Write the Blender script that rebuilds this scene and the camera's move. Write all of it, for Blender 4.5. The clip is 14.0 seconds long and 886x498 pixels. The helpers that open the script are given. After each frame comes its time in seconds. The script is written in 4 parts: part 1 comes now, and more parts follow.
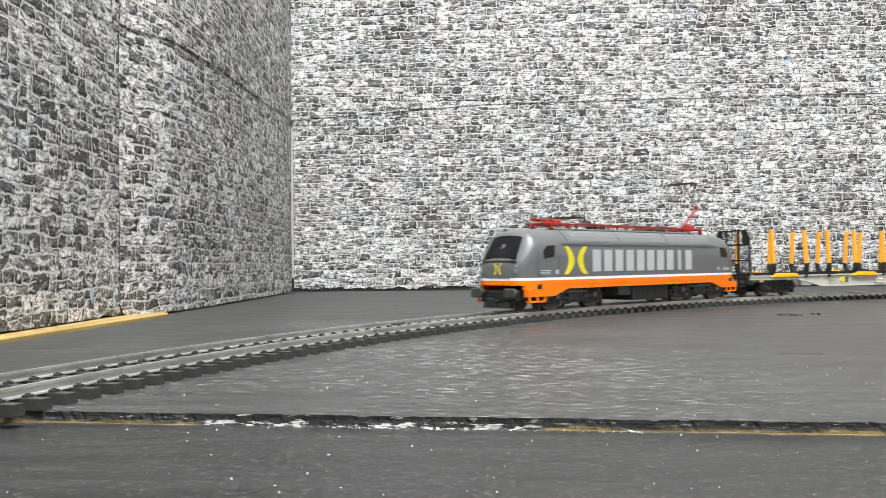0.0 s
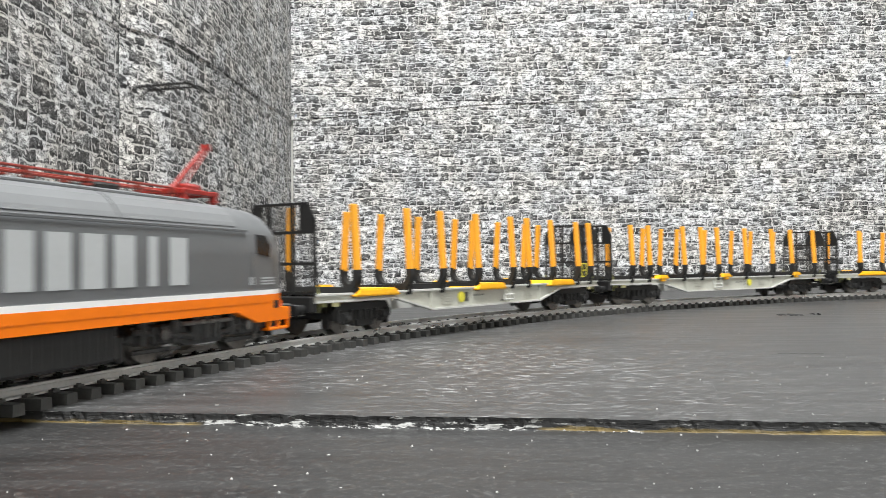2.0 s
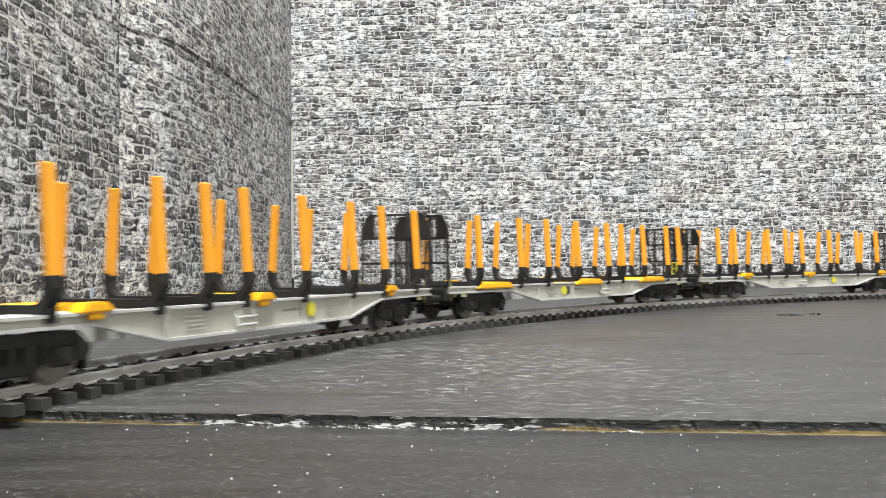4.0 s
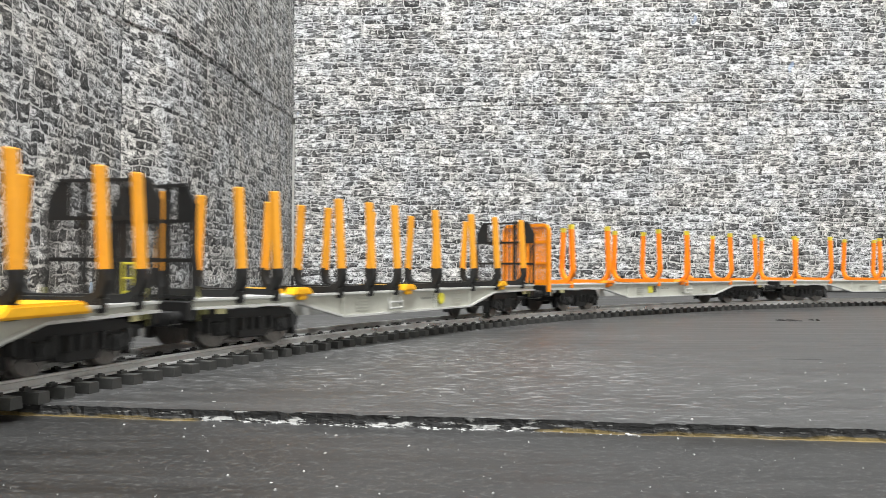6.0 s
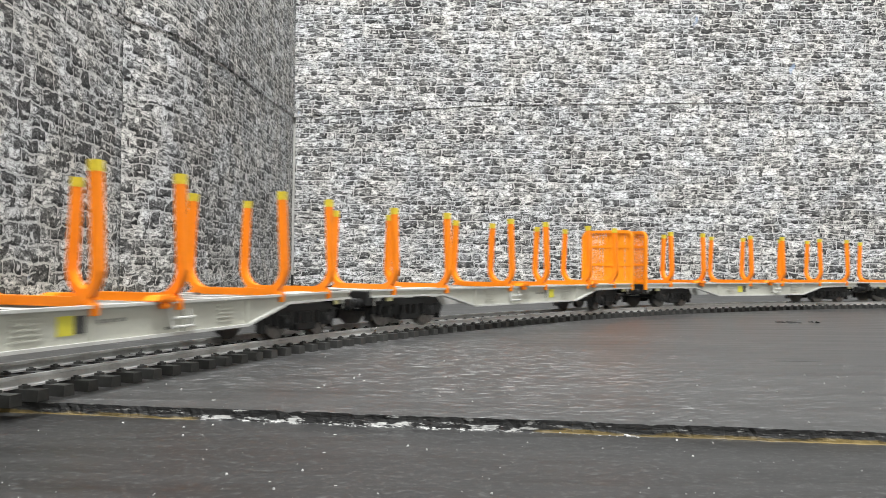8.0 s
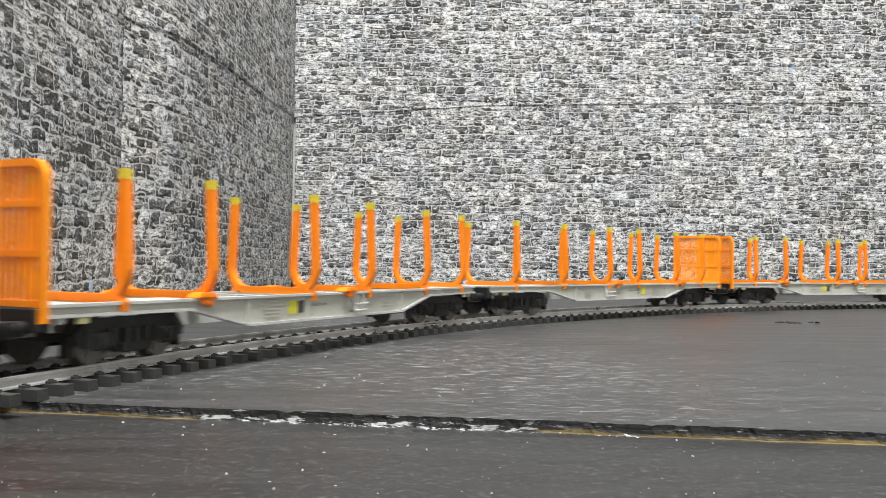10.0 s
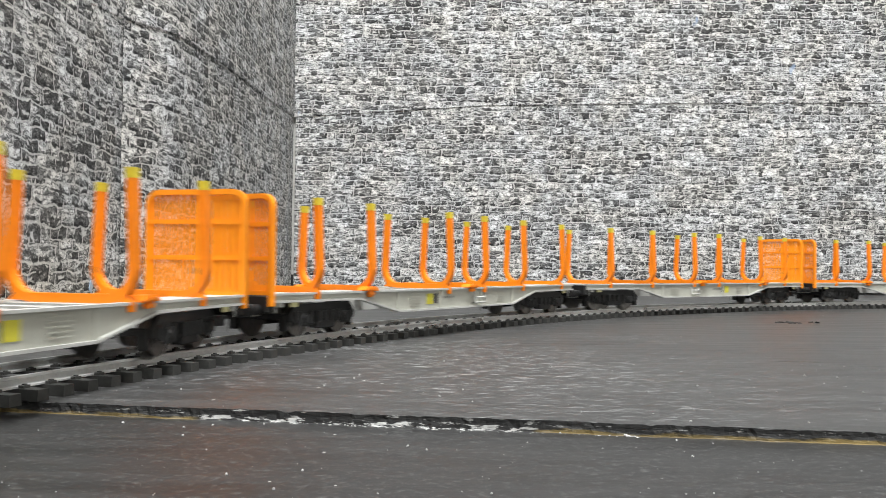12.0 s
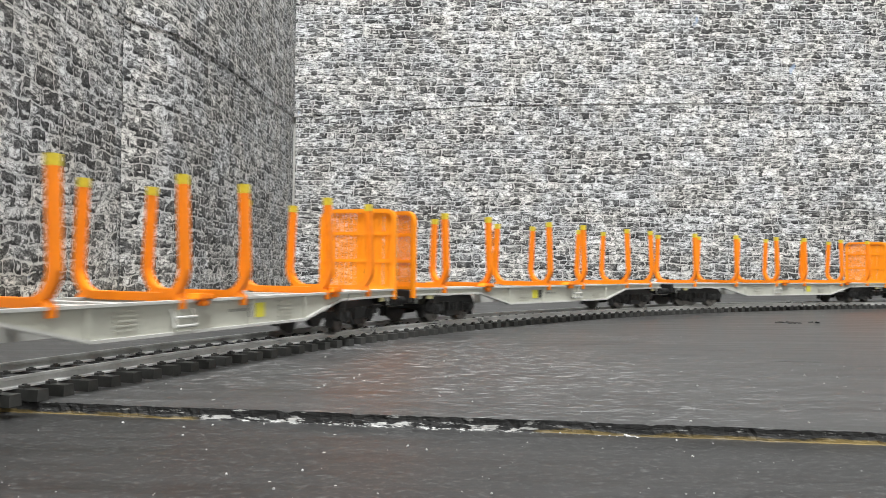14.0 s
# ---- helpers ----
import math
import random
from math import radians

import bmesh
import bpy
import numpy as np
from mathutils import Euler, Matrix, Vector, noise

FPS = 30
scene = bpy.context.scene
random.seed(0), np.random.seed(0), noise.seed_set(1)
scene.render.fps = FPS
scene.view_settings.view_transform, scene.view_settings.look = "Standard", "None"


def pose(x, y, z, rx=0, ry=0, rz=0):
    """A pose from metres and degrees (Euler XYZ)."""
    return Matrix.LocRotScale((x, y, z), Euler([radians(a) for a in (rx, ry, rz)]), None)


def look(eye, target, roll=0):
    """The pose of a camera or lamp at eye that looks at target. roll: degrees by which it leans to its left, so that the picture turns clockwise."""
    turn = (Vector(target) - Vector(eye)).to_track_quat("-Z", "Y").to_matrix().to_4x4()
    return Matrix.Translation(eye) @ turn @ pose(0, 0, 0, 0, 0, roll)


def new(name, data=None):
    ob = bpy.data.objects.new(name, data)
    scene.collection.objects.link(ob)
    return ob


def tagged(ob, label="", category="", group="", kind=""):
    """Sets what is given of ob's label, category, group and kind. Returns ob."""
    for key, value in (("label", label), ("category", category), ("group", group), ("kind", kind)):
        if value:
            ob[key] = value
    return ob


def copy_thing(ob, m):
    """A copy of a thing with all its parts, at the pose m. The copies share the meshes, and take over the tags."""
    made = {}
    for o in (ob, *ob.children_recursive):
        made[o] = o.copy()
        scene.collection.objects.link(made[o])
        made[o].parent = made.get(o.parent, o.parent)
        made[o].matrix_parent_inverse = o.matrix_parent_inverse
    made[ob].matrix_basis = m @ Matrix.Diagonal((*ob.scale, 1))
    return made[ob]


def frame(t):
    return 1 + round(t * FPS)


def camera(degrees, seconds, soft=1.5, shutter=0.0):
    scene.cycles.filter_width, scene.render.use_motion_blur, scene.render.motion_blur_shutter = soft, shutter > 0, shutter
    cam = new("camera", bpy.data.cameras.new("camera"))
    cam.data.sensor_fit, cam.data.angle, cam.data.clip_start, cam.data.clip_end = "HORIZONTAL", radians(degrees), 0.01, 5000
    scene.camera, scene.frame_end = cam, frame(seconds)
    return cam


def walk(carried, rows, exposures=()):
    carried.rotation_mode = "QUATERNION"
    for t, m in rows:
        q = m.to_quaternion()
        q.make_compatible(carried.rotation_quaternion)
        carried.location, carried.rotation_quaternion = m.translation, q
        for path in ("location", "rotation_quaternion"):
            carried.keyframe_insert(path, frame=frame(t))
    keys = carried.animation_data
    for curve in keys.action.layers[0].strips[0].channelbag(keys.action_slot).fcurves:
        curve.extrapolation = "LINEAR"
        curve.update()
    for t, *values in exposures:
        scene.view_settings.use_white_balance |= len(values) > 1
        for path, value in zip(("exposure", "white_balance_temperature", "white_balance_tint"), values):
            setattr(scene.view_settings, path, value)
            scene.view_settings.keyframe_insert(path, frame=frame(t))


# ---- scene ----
cam = camera(55.21, 14.0, soft=0.9, shutter=0.42)

# Everything below is written in millimetres and scaled by MM.
MM = 0.001
EYE = (0.0, 0.0, 0.02516)
TILT, TURN_A, TURN_B = 1.094, -0.613, 0.68
CX, CY, RADIUS, A0 = 544.3, -31.9, 657.17, 2.8509   # the circle of track


def cam_pose(share):
    up = math.tan(radians(TILT))
    return look(EYE, (0, 1, EYE[2] + up), TURN_A + (TURN_B - TURN_A) * share)


walk(cam, [(0, cam_pose(0)), (3.6, cam_pose(0)), (4.3, cam_pose(0.05)), (4.9, cam_pose(0.31)), (5.5, cam_pose(0.57)),
           (6.0, cam_pose(0.71)), (6.5, cam_pose(0.81)), (7.0, cam_pose(0.90)), (8.0, cam_pose(0.97)),
           (10.0, cam_pose(1.0)), (14.0, cam_pose(1.0))],
     exposures=[(0, 0.0), (3.2, 0.0), (6.5, -0.14), (8.2, -0.22), (10.5, -0.27), (14, -0.27)])

# ---- light ----
world = bpy.data.worlds.new("world")
scene.world = world
world.use_nodes = True
world.node_tree.nodes["Background"].inputs[0].default_value = (0.9, 0.95, 1.0, 1)
world.node_tree.nodes["Background"].inputs[1].default_value = 0.3


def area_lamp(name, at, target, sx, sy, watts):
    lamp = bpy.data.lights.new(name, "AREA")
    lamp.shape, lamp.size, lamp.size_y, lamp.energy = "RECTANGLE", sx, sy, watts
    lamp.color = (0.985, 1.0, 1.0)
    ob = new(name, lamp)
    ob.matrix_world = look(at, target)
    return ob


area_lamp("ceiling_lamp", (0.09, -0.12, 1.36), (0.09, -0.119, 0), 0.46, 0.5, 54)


# ---- materials ----
def material(name, color, rough=0.5, metal=0.0, spec=0.5, coat=0.0):
    m = bpy.data.materials.new(name)
    m.use_nodes = True
    b = m.node_tree.nodes["Principled BSDF"]
    b.inputs["Base Color"].default_value = (*color, 1)
    b.inputs["Roughness"].default_value, b.inputs["Metallic"].default_value = rough, metal
    b.inputs["Specular IOR Level"].default_value, b.inputs["Coat Weight"].default_value = spec, coat
    return m


class Nodes:
    def __init__(self, m):
        self.t = m.node_tree
        self.b = self.t.nodes["Principled BSDF"]
        self.geo = self.n("ShaderNodeTexCoord").outputs["Object"]

    def n(self, kind, **props):
        node = self.t.nodes.new(kind)
        for k, v in props.items():
            if k == "op":
                node.operation = v
            elif k == "blend":
                node.data_type, node.blend_type = "RGBA", v
            elif k == "feature":
                node.feature = v
        return node

    def link(self, a, b):
        self.t.links.new(a, b)

    def put(self, sock, v):
        if isinstance(v, (int, float)):
            sock.default_value = v
        elif isinstance(v, tuple):
            sock.default_value = v
        else:
            self.link(v, sock)

    def math(self, op, a, b=0.0, clamp=False):
        node = self.n("ShaderNodeMath", op=op)
        node.use_clamp = clamp
        self.put(node.inputs[0], a)
        self.put(node.inputs[1], b)
        return node.outputs[0]

    def scaled(self, scale, loc=(0, 0, 0), rot=(0, 0, 0), src=None):
        node = self.n("ShaderNodeMapping")
        self.link(src or self.geo, node.inputs[0])
        node.inputs["Scale"].default_value, node.inputs["Location"].default_value = scale, loc
        node.inputs["Rotation"].default_value = rot
        return node.outputs[0]

    def noise(self, vec, scale, detail=4.0, rough=0.55):
        node = self.n("ShaderNodeTexNoise")
        self.link(vec, node.inputs["Vector"])
        node.inputs["Scale"].default_value, node.inputs["Detail"].default_value = scale, detail
        node.inputs["Roughness"].default_value = rough
        return node.outputs

    def voronoi(self, vec, scale, feature="F1", rnd=1.0):
        node = self.n("ShaderNodeTexVoronoi", feature=feature)
        self.link(vec, node.inputs["Vector"])
        node.inputs["Scale"].default_value, node.inputs["Randomness"].default_value = scale, rnd
        return node.outputs

    def ramp(self, fac, *stops):
        node = self.n("ShaderNodeValToRGB")
        self.link(fac, node.inputs[0])
        e = node.color_ramp.elements
        while len(e) < len(stops):
            e.new(0.5)
        for k, (p, c) in zip(e, stops):
            k.position, k.color = p, ((c, c, c, 1) if isinstance(c, (int, float)) else (*c, 1))
        return node.outputs[0]

    def mix(self, fac, a, b, blend="MIX"):
        node = self.n("ShaderNodeMix", blend=blend)
        self.put(node.inputs[0], fac)
        for i, v in ((6, a), (7, b)):
            self.put(node.inputs[i], (*v, 1) if isinstance(v, tuple) and len(v) == 3 else v)
        return node.outputs[2]

    def bump(self, height, strength, distance):
        node = self.n("ShaderNodeBump")
        self.link(height, node.inputs["Height"])
        node.inputs["Strength"].default_value, node.inputs["Distance"].default_value = strength, distance
        self.link(node.outputs[0], self.b.inputs["Normal"])


def worn(name, color, rough=0.5, metal=0.0, amount=0.12, grain=900.0, spec=0.5):
    """A painted or moulded surface with faint blotches and grain."""
    m = material(name, color, rough, metal, spec)
    k = Nodes(m)
    n1 = k.noise(k.geo, 90.0, 3.0)[0]
    n2 = k.noise(k.geo, grain, 2.0)[0]
    both = k.math("ADD", k.math("MULTIPLY", n1, 0.6), k.math("MULTIPLY", n2, 0.4))
    lo = tuple(c * (1 - amount) for c in color)
    hi = tuple(min(1.0, c * (1 + amount)) for c in color)
    k.link(k.ramp(both, (0.35, lo), (0.65, hi)), k.b.inputs["Base Color"])
    k.link(k.ramp(n1, (0.3, max(0.05, rough - 0.08)), (0.7, min(1.0, rough + 0.1))), k.b.inputs["Roughness"])
    k.bump(n2, 0.15, 0.0001)
    return m


def stone_paper(name, axis, shift):
    """Matt paper printed with a rubble stone wall. axis: the wall's horizontal direction."""
    m = material(name, (0.4, 0.4, 0.4), 0.8, 0.0, 0.2)
    k = Nodes(m)
    sep = k.n("ShaderNodeSeparateXYZ")
    k.link(k.geo, sep.inputs[0])
    comb = k.n("ShaderNodeCombineXYZ")
    k.link(sep.outputs[axis], comb.inputs[0])
    k.link(sep.outputs["Z"], comb.inputs[1])
    base = k.scaled((1, 1, 1), (shift, shift * 0.37, 0), src=comb.outputs[0])
    wob = k.noise(base, 66.0, 4.0, 0.64)[1]
    sub = k.n("ShaderNodeVectorMath", op="SUBTRACT")
    k.link(wob, sub.inputs[0])
    sub.inputs[1].default_value = (0.5, 0.5, 0.5)
    sc = k.n("ShaderNodeVectorMath", op="MULTIPLY")
    k.link(sub.outputs[0], sc.inputs[0])
    sc.inputs[1].default_value = (0.0125, 0.0070, 0)
    add = k.n("ShaderNodeVectorMath", op="ADD")
    k.link(base, add.inputs[0])
    k.link(sc.outputs[0], add.inputs[1])

    def courses(wide, high, offset, joint, at):
        node = k.n("ShaderNodeTexBrick")
        k.link(k.scaled((100, 100, 100), at, src=add.outputs[0]), node.inputs["Vector"])
        node.offset_frequency = 2
        node.offset, node.squash, node.squash_frequency = offset, 0.62, 3
        for key, value in (("Scale", 1.0), ("Brick Width", wide), ("Row Height", high), ("Mortar Size", joint), ("Mortar Smooth", 0.75), ("Bias", 0.0)):
            node.inputs[key].default_value = value
        node.inputs["Color1"].default_value, node.inputs["Color2"].default_value = (0, 0, 0, 1), (1, 1, 1, 1)
        node.inputs["Mortar"].default_value = (0.5, 0.5, 0.5, 1)
        return node.outputs

    big1, small1 = courses(1.62, 0.80, 0.41, 0.075, (0, 0, 0)), courses(1.15, 0.48, 0.57, 0.06, (0.4, 0.21, 0))
    big2, small2 = courses(1.62, 0.80, 0.41, 0.16, (0.05, -0.105, 0)), courses(1.15, 0.48, 0.57, 0.11, (0.44, 0.14, 0))
    sel = k.ramp(k.noise(base, 46.0, 2.0)[0], (0.49, 0.0), (0.51, 1.0))
    rnd = k.mix(sel, big1["Color"], small1["Color"])
    joint = k.mix(sel, big1["Fac"], small1["Fac"])
    under = k.mix(sel, big2["Fac"], small2["Fac"])
    fine = k.noise(k.scaled((1, 2.1, 1), src=base), 520.0, 5.0, 0.78)[0]
    mid = k.noise(k.scaled((1, 1.6, 1), src=base), 150.0, 4.0, 0.64)[0]
    big = k.noise(base, 9.0, 3.0)[0]
    v = k.math("ADD", k.math("MULTIPLY", rnd, 0.34), k.math("MULTIPLY", fine, 0.86))
    v = k.math("ADD", v, k.math("MULTIPLY", mid, 0.58))
    v = k.math("ADD", v, k.math("MULTIPLY", big, 0.30))
    # the ramp ends at 1, so the sum is brought down into it
    stone = k.ramp(k.math("MULTIPLY", v, 0.8), (0.60, 0.020), (0.72, 0.11), (0.84, 0.32), (0.95, 0.78))
    # dark bedding cracks that run along the stones
    split = k.noise(k.scaled((1, 2.6, 1), (7, 3, 0), src=add.outputs[0]), 170.0, 4.0, 0.6)[0]
    crack = k.ramp(k.math("ABSOLUTE", k.math("SUBTRACT", split, 0.5)), (0.012, 1.0), (0.04, 0.0))
    stone = k.mix(k.math("MULTIPLY", crack, 0.8), stone, (0.02, 0.02, 0.021))
    lobe = k.noise(k.scaled((1, 1.9, 1), (2, 8, 0), src=add.outputs[0]), 210.0, 2.0, 0.5)[0]
    stone = k.mix(k.ramp(lobe, (0.56, 0.0), (0.64, 0.7)), stone, (0.05, 0.05, 0.052))
    stone = k.mix(k.ramp(lobe, (0.36, 0.65), (0.43, 0.0)), stone, (0.80, 0.80, 0.79))
    # dark hollows beside the joints, pale worn mortar in them
    near = k.ramp(under, (0.10, 0.0), (0.60, 1.0))
    stone = k.mix(k.math("MULTIPLY", near, k.ramp(mid, (0.45, 0.85), (0.60, 0.0))), stone, (0.012, 0.012, 0.013))
    pale = k.math("MULTIPLY", k.ramp(joint, (0.25, 0.0), (0.65, 1.0)), k.ramp(fine, (0.34, 0.35), (0.50, 1.0)))
    col = k.mix(k.math("MULTIPLY", pale, 0.75), stone, (0.66, 0.66, 0.65))
    hue = k.ramp(k.noise(base, 30.0, 2.0)[0], (0.4, (0.99, 1.0, 1.02)), (0.6, (1.02, 1.0, 0.97)))
    col = k.mix(1.0, col, hue, "MULTIPLY")
    stain = k.ramp(k.noise(k.scaled((1, 0.6, 1), (4, 9, 0), src=base), 42.0, 2.0)[0], (0.73, 0.0), (0.76, 0.6))
    col = k.mix(stain, col, (0.30, 0.40, 0.58))
    k.link(col, k.b.inputs["Base Color"])
    k.bump(k.noise(base, 14.0, 2.0)[0], 0.12, 0.003)
    return m


def board_paint(name, scratched, lo, hi):
    """Black board paint, brushed along the board, scratched and specked with pale dust."""
    m = material(name, (0.03, 0.03, 0.03), 0.45, 0.0, 0.5)
    k = Nodes(m)
    streak = k.scaled((14, 160, 1), rot=(0, 0, radians(-2)))
    brush = k.noise(streak, 1.0, 5.0, 0.6)[0]
    scr = k.noise(k.scaled((190, 1500, 1), (3, 1, 0), (0, 0, radians(-3))), 1.0, 3.0, 0.6)[0]
    patch = k.noise(k.geo, 7.0, 3.0)[0]
    spot = k.voronoi(k.geo, 240.0)
    ssep = k.n("ShaderNodeSeparateColor")
    k.link(spot["Color"], ssep.inputs[0])
    small = k.math("MULTIPLY", k.math("POWER", ssep.outputs[0], 7.0), 0.10)
    speck = k.math("LESS_THAN", spot["Distance"], small)
    dust = k.noise(k.geo, 900.0, 3.0, 0.7)[0]
    base = k.ramp(brush, (0.35, (lo, lo, lo)), (0.65, (hi, hi, hi * 0.99)))
    base = k.mix(k.ramp(dust, (0.54, 0.0), (0.70, 0.42)), base, (0.15, 0.15, 0.147))
    sm = k.math("MULTIPLY", k.ramp(scr, (0.59, 0.0), (0.645, 1.0)), k.ramp(patch, (0.42, 0.05), (0.56, 1.0)))
    # most of the scratches lie in one rubbed place
    sep = k.n("ShaderNodeSeparateXYZ")
    k.link(k.geo, sep.inputs[0])
    dx, dy = k.math("MULTIPLY", k.math("ADD", sep.outputs["X"], 0.012), 8.5), k.math("MULTIPLY", k.math("SUBTRACT", sep.outputs["Y"], 0.27), 6.0)
    far = k.math("ADD", k.math("MULTIPLY", dx, dx), k.math("MULTIPLY", dy, dy))
    sm = k.math("MULTIPLY", sm, k.ramp(far, (0.35, 1.0), (1.0, 0.13)))
    base = k.mix(k.math("MULTIPLY", sm, scratched), base, (0.55, 0.55, 0.55))
    base = k.mix(k.math("MULTIPLY", speck, 0.9), base, (0.65, 0.65, 0.63))
    k.link(base, k.b.inputs["Base Color"])
    k.link(k.ramp(brush, (0.3, 0.36), (0.7, 0.52)), k.b.inputs["Roughness"])
    k.bump(k.math("ADD", brush, k.math("MULTIPLY", dust, 0.3)), 0.2, 0.0006)
    return m


def raw_edge(name):
    """Chipped board edge: tan wood fibre, black paint runs, white filler."""
    m = material(name, (0.3, 0.2, 0.08), 0.75)
    k = Nodes(m)
    a = k.noise(k.scaled((60, 60, 300)), 1.0, 4.0)[0]
    b = k.noise(k.scaled((110, 110, 500), (5, 2, 1)), 1.0, 4.0, 0.65)[0]
    c = k.noise(k.scaled((18, 18, 60), (1, 7, 3)), 1.0, 2.0)[0]
    wood = k.ramp(a, (0.3, (0.05, 0.035, 0.010)), (0.7, (0.17, 0.12, 0.035)))
    sep = k.n("ShaderNodeSeparateXYZ")
    k.link(k.geo, sep.inputs[0])
    depth = k.math("ADD", k.math("MULTIPLY", sep.outputs["Z"], -1000.0), k.math("MULTIPLY", k.math("SUBTRACT", b, 0.5), 2.0))
    low = k.ramp(k.math("MULTIPLY", depth, 0.25), (0.26, 0.0), (0.32, 1.0))
    fleck = k.noise(k.scaled((260, 260, 1500), (2, 4, 1)), 1.0, 4.0, 0.7)[0]
    # bare wood towards both ends of the joint, filler in between
    mid = k.math("ABSOLUTE", k.math("ADD", sep.outputs["X"], 0.011))
    bare = k.ramp(k.math("ADD", k.math("MULTIPLY", mid, 10.0), k.math("MULTIPLY", k.math("SUBTRACT", c, 0.5), 1.1)), (0.29, 0.0), (0.33, 1.0))
    deep = k.ramp(k.math("MULTIPLY", depth, 0.25), (0.36, 0.0), (0.42, 1.0))
    lower = k.mix(k.math("MULTIPLY", bare, deep), (0.012, 0.012, 0.012), wood)
    chips = k.math("MULTIPLY", k.ramp(fleck, (0.525, 0.0), (0.57, 1.0)), k.math("SUBTRACT", 1.0, k.math("MULTIPLY", bare, 0.9)))
    lower = k.mix(chips, lower, (0.45, 0.45, 0.44))
    upper = k.mix(k.ramp(fleck, (0.60, 0.0), (0.66, 0.8)), (0.010, 0.010, 0.010), (0.45, 0.45, 0.44))
    col = k.mix(low, upper, lower)
    k.link(col, k.b.inputs["Base Color"])
    k.bump(b, 0.6, 0.0008)
    return m


def bare_wood(name):
    m = material(name, (0.5, 0.36, 0.14), 0.6)
    k = Nodes(m)
    g = k.noise(k.scaled((160, 9, 200)), 1.0, 5.0)[0]
    tone = k.ramp(g, (0.3, (0.24, 0.155, 0.045)), (0.7, (0.46, 0.33, 0.12)))
    knot = k.ramp(k.noise(k.scaled((120, 45, 100), (3, 2, 0)), 1.0, 3.0)[0], (0.62, 0.0), (0.68, 0.85))
    k.link(k.mix(knot, tone, (0.05, 0.03, 0.012)), k.b.inputs["Base Color"])
    k.bump(g, 0.3, 0.0004)
    return m


PAPER_N, PAPER_W = stone_paper("printed_paper_back", "X", 0.31), stone_paper("printed_paper_side", "Y", 1.73)
PAPER_S = stone_paper("printed_paper_sheet", "Y", 2.41)
PAINT, PAINT_NEAR = board_paint("black_board_paint", 0.95, 0.026, 0.043), board_paint("black_board_paint_dull", 0.12, 0.013, 0.023)
EDGE, WOOD = raw_edge("chipped_edge"), bare_wood("bare_wood")
PLASTER = worn("plaster", (0.62, 0.61, 0.58), 0.8)
CEIL = worn("ceiling_white", (0.8, 0.8, 0.78), 0.8)
STEEL = worn("nickel_rail", (0.56, 0.56, 0.55), 0.34, 0.75, 0.12)
SLEEPER = worn("sleeper_plastic", (0.040, 0.040, 0.038), 0.45, 0.0, 0.3)
GREY = worn("loco_grey", (0.115, 0.12, 0.125), 0.36, 0.0, 0.06)
# body grey made lighter: overhead light on the roof put into the colour
LITROOFGREY = worn("roof_grey", (0.145, 0.15, 0.155), 0.34, 0.0, 0.06)
ORANGE = worn("loco_orange", (0.86, 0.185, 0.002), 0.45, 0.0, 0.06, 900.0, 0.3)
WHITE = worn("stripe_white", (0.8, 0.8, 0.8), 0.45, 0.0, 0.04)
LETTER = worn("letter_grey", (0.44, 0.46, 0.47), 0.45, 0.0, 0.05)
YELLOW = worn("emblem_yellow", (0.72, 0.62, 0.02), 0.45, 0.0, 0.05)
BLACK = worn("chassis_black", (0.009, 0.009, 0.009), 0.55, 0.0, 0.3)
BUFFER = worn("buffer_grey", (0.045, 0.05, 0.045), 0.45, 0.0, 0.2)
DARKMETAL = worn("wheel_metal", (0.20, 0.19, 0.18), 0.4, 1.0, 0.25)
UNDER = worn("underframe_grey", (0.034, 0.035, 0.036), 0.5, 0.0, 0.2)
GEAR = worn("gear_grey", (0.17, 0.17, 0.165), 0.4, 0.3, 0.2)
RED = worn("insulator_red", (0.30, 0.018, 0.012), 0.35, 0.0, 0.1)
BUSBAR = worn("busbar_red", (0.22, 0.030, 0.020), 0.4)
GLASS = material("cab_glass", (0.008, 0.008, 0.009), 0.1, 0.0, 0.3)
LIGHTGLASS = material("lens_white", (0.28, 0.28, 0.27), 0.15)
FRAMEGREY = worn("wagon_grey", (0.45, 0.45, 0.395), 0.45, 0.0, 0.09)
DECKGREY = worn("deck_grey", (0.50, 0.50, 0.475), 0.42, 0.0, 0.12)
AMBER = worn("stake_amber", (0.84, 0.36, 0.022), 0.42, 0.0, 0.06)
STAKE = worn("stake_orange", (0.95, 0.24, 0.002), 0.42, 0.0, 0.06)
PANELORANGE = worn("end_wall_orange", (1.0, 0.30, 0.005), 0.42, 0.0, 0.06)
TIP = worn("tip_yellow", (0.72, 0.56, 0.04), 0.45)
BOXYELLOW = worn("box_yellow", (0.90, 0.45, 0.01), 0.42)
MARKYELLOW = worn("mark_yellow", (0.64, 0.58, 0.05), 0.5)
RAILYELLOW = worn("handrail_yellow", (0.22, 0.22, 0.08), 0.5)
LETTERING = worn("lettering_grey", (0.20, 0.20, 0.18), 0.5)
PLATE = worn("plate_cream", (0.62, 0.58, 0.30), 0.45)
MARKDARK = worn("mark_dark", (0.05, 0.05, 0.05), 0.5)


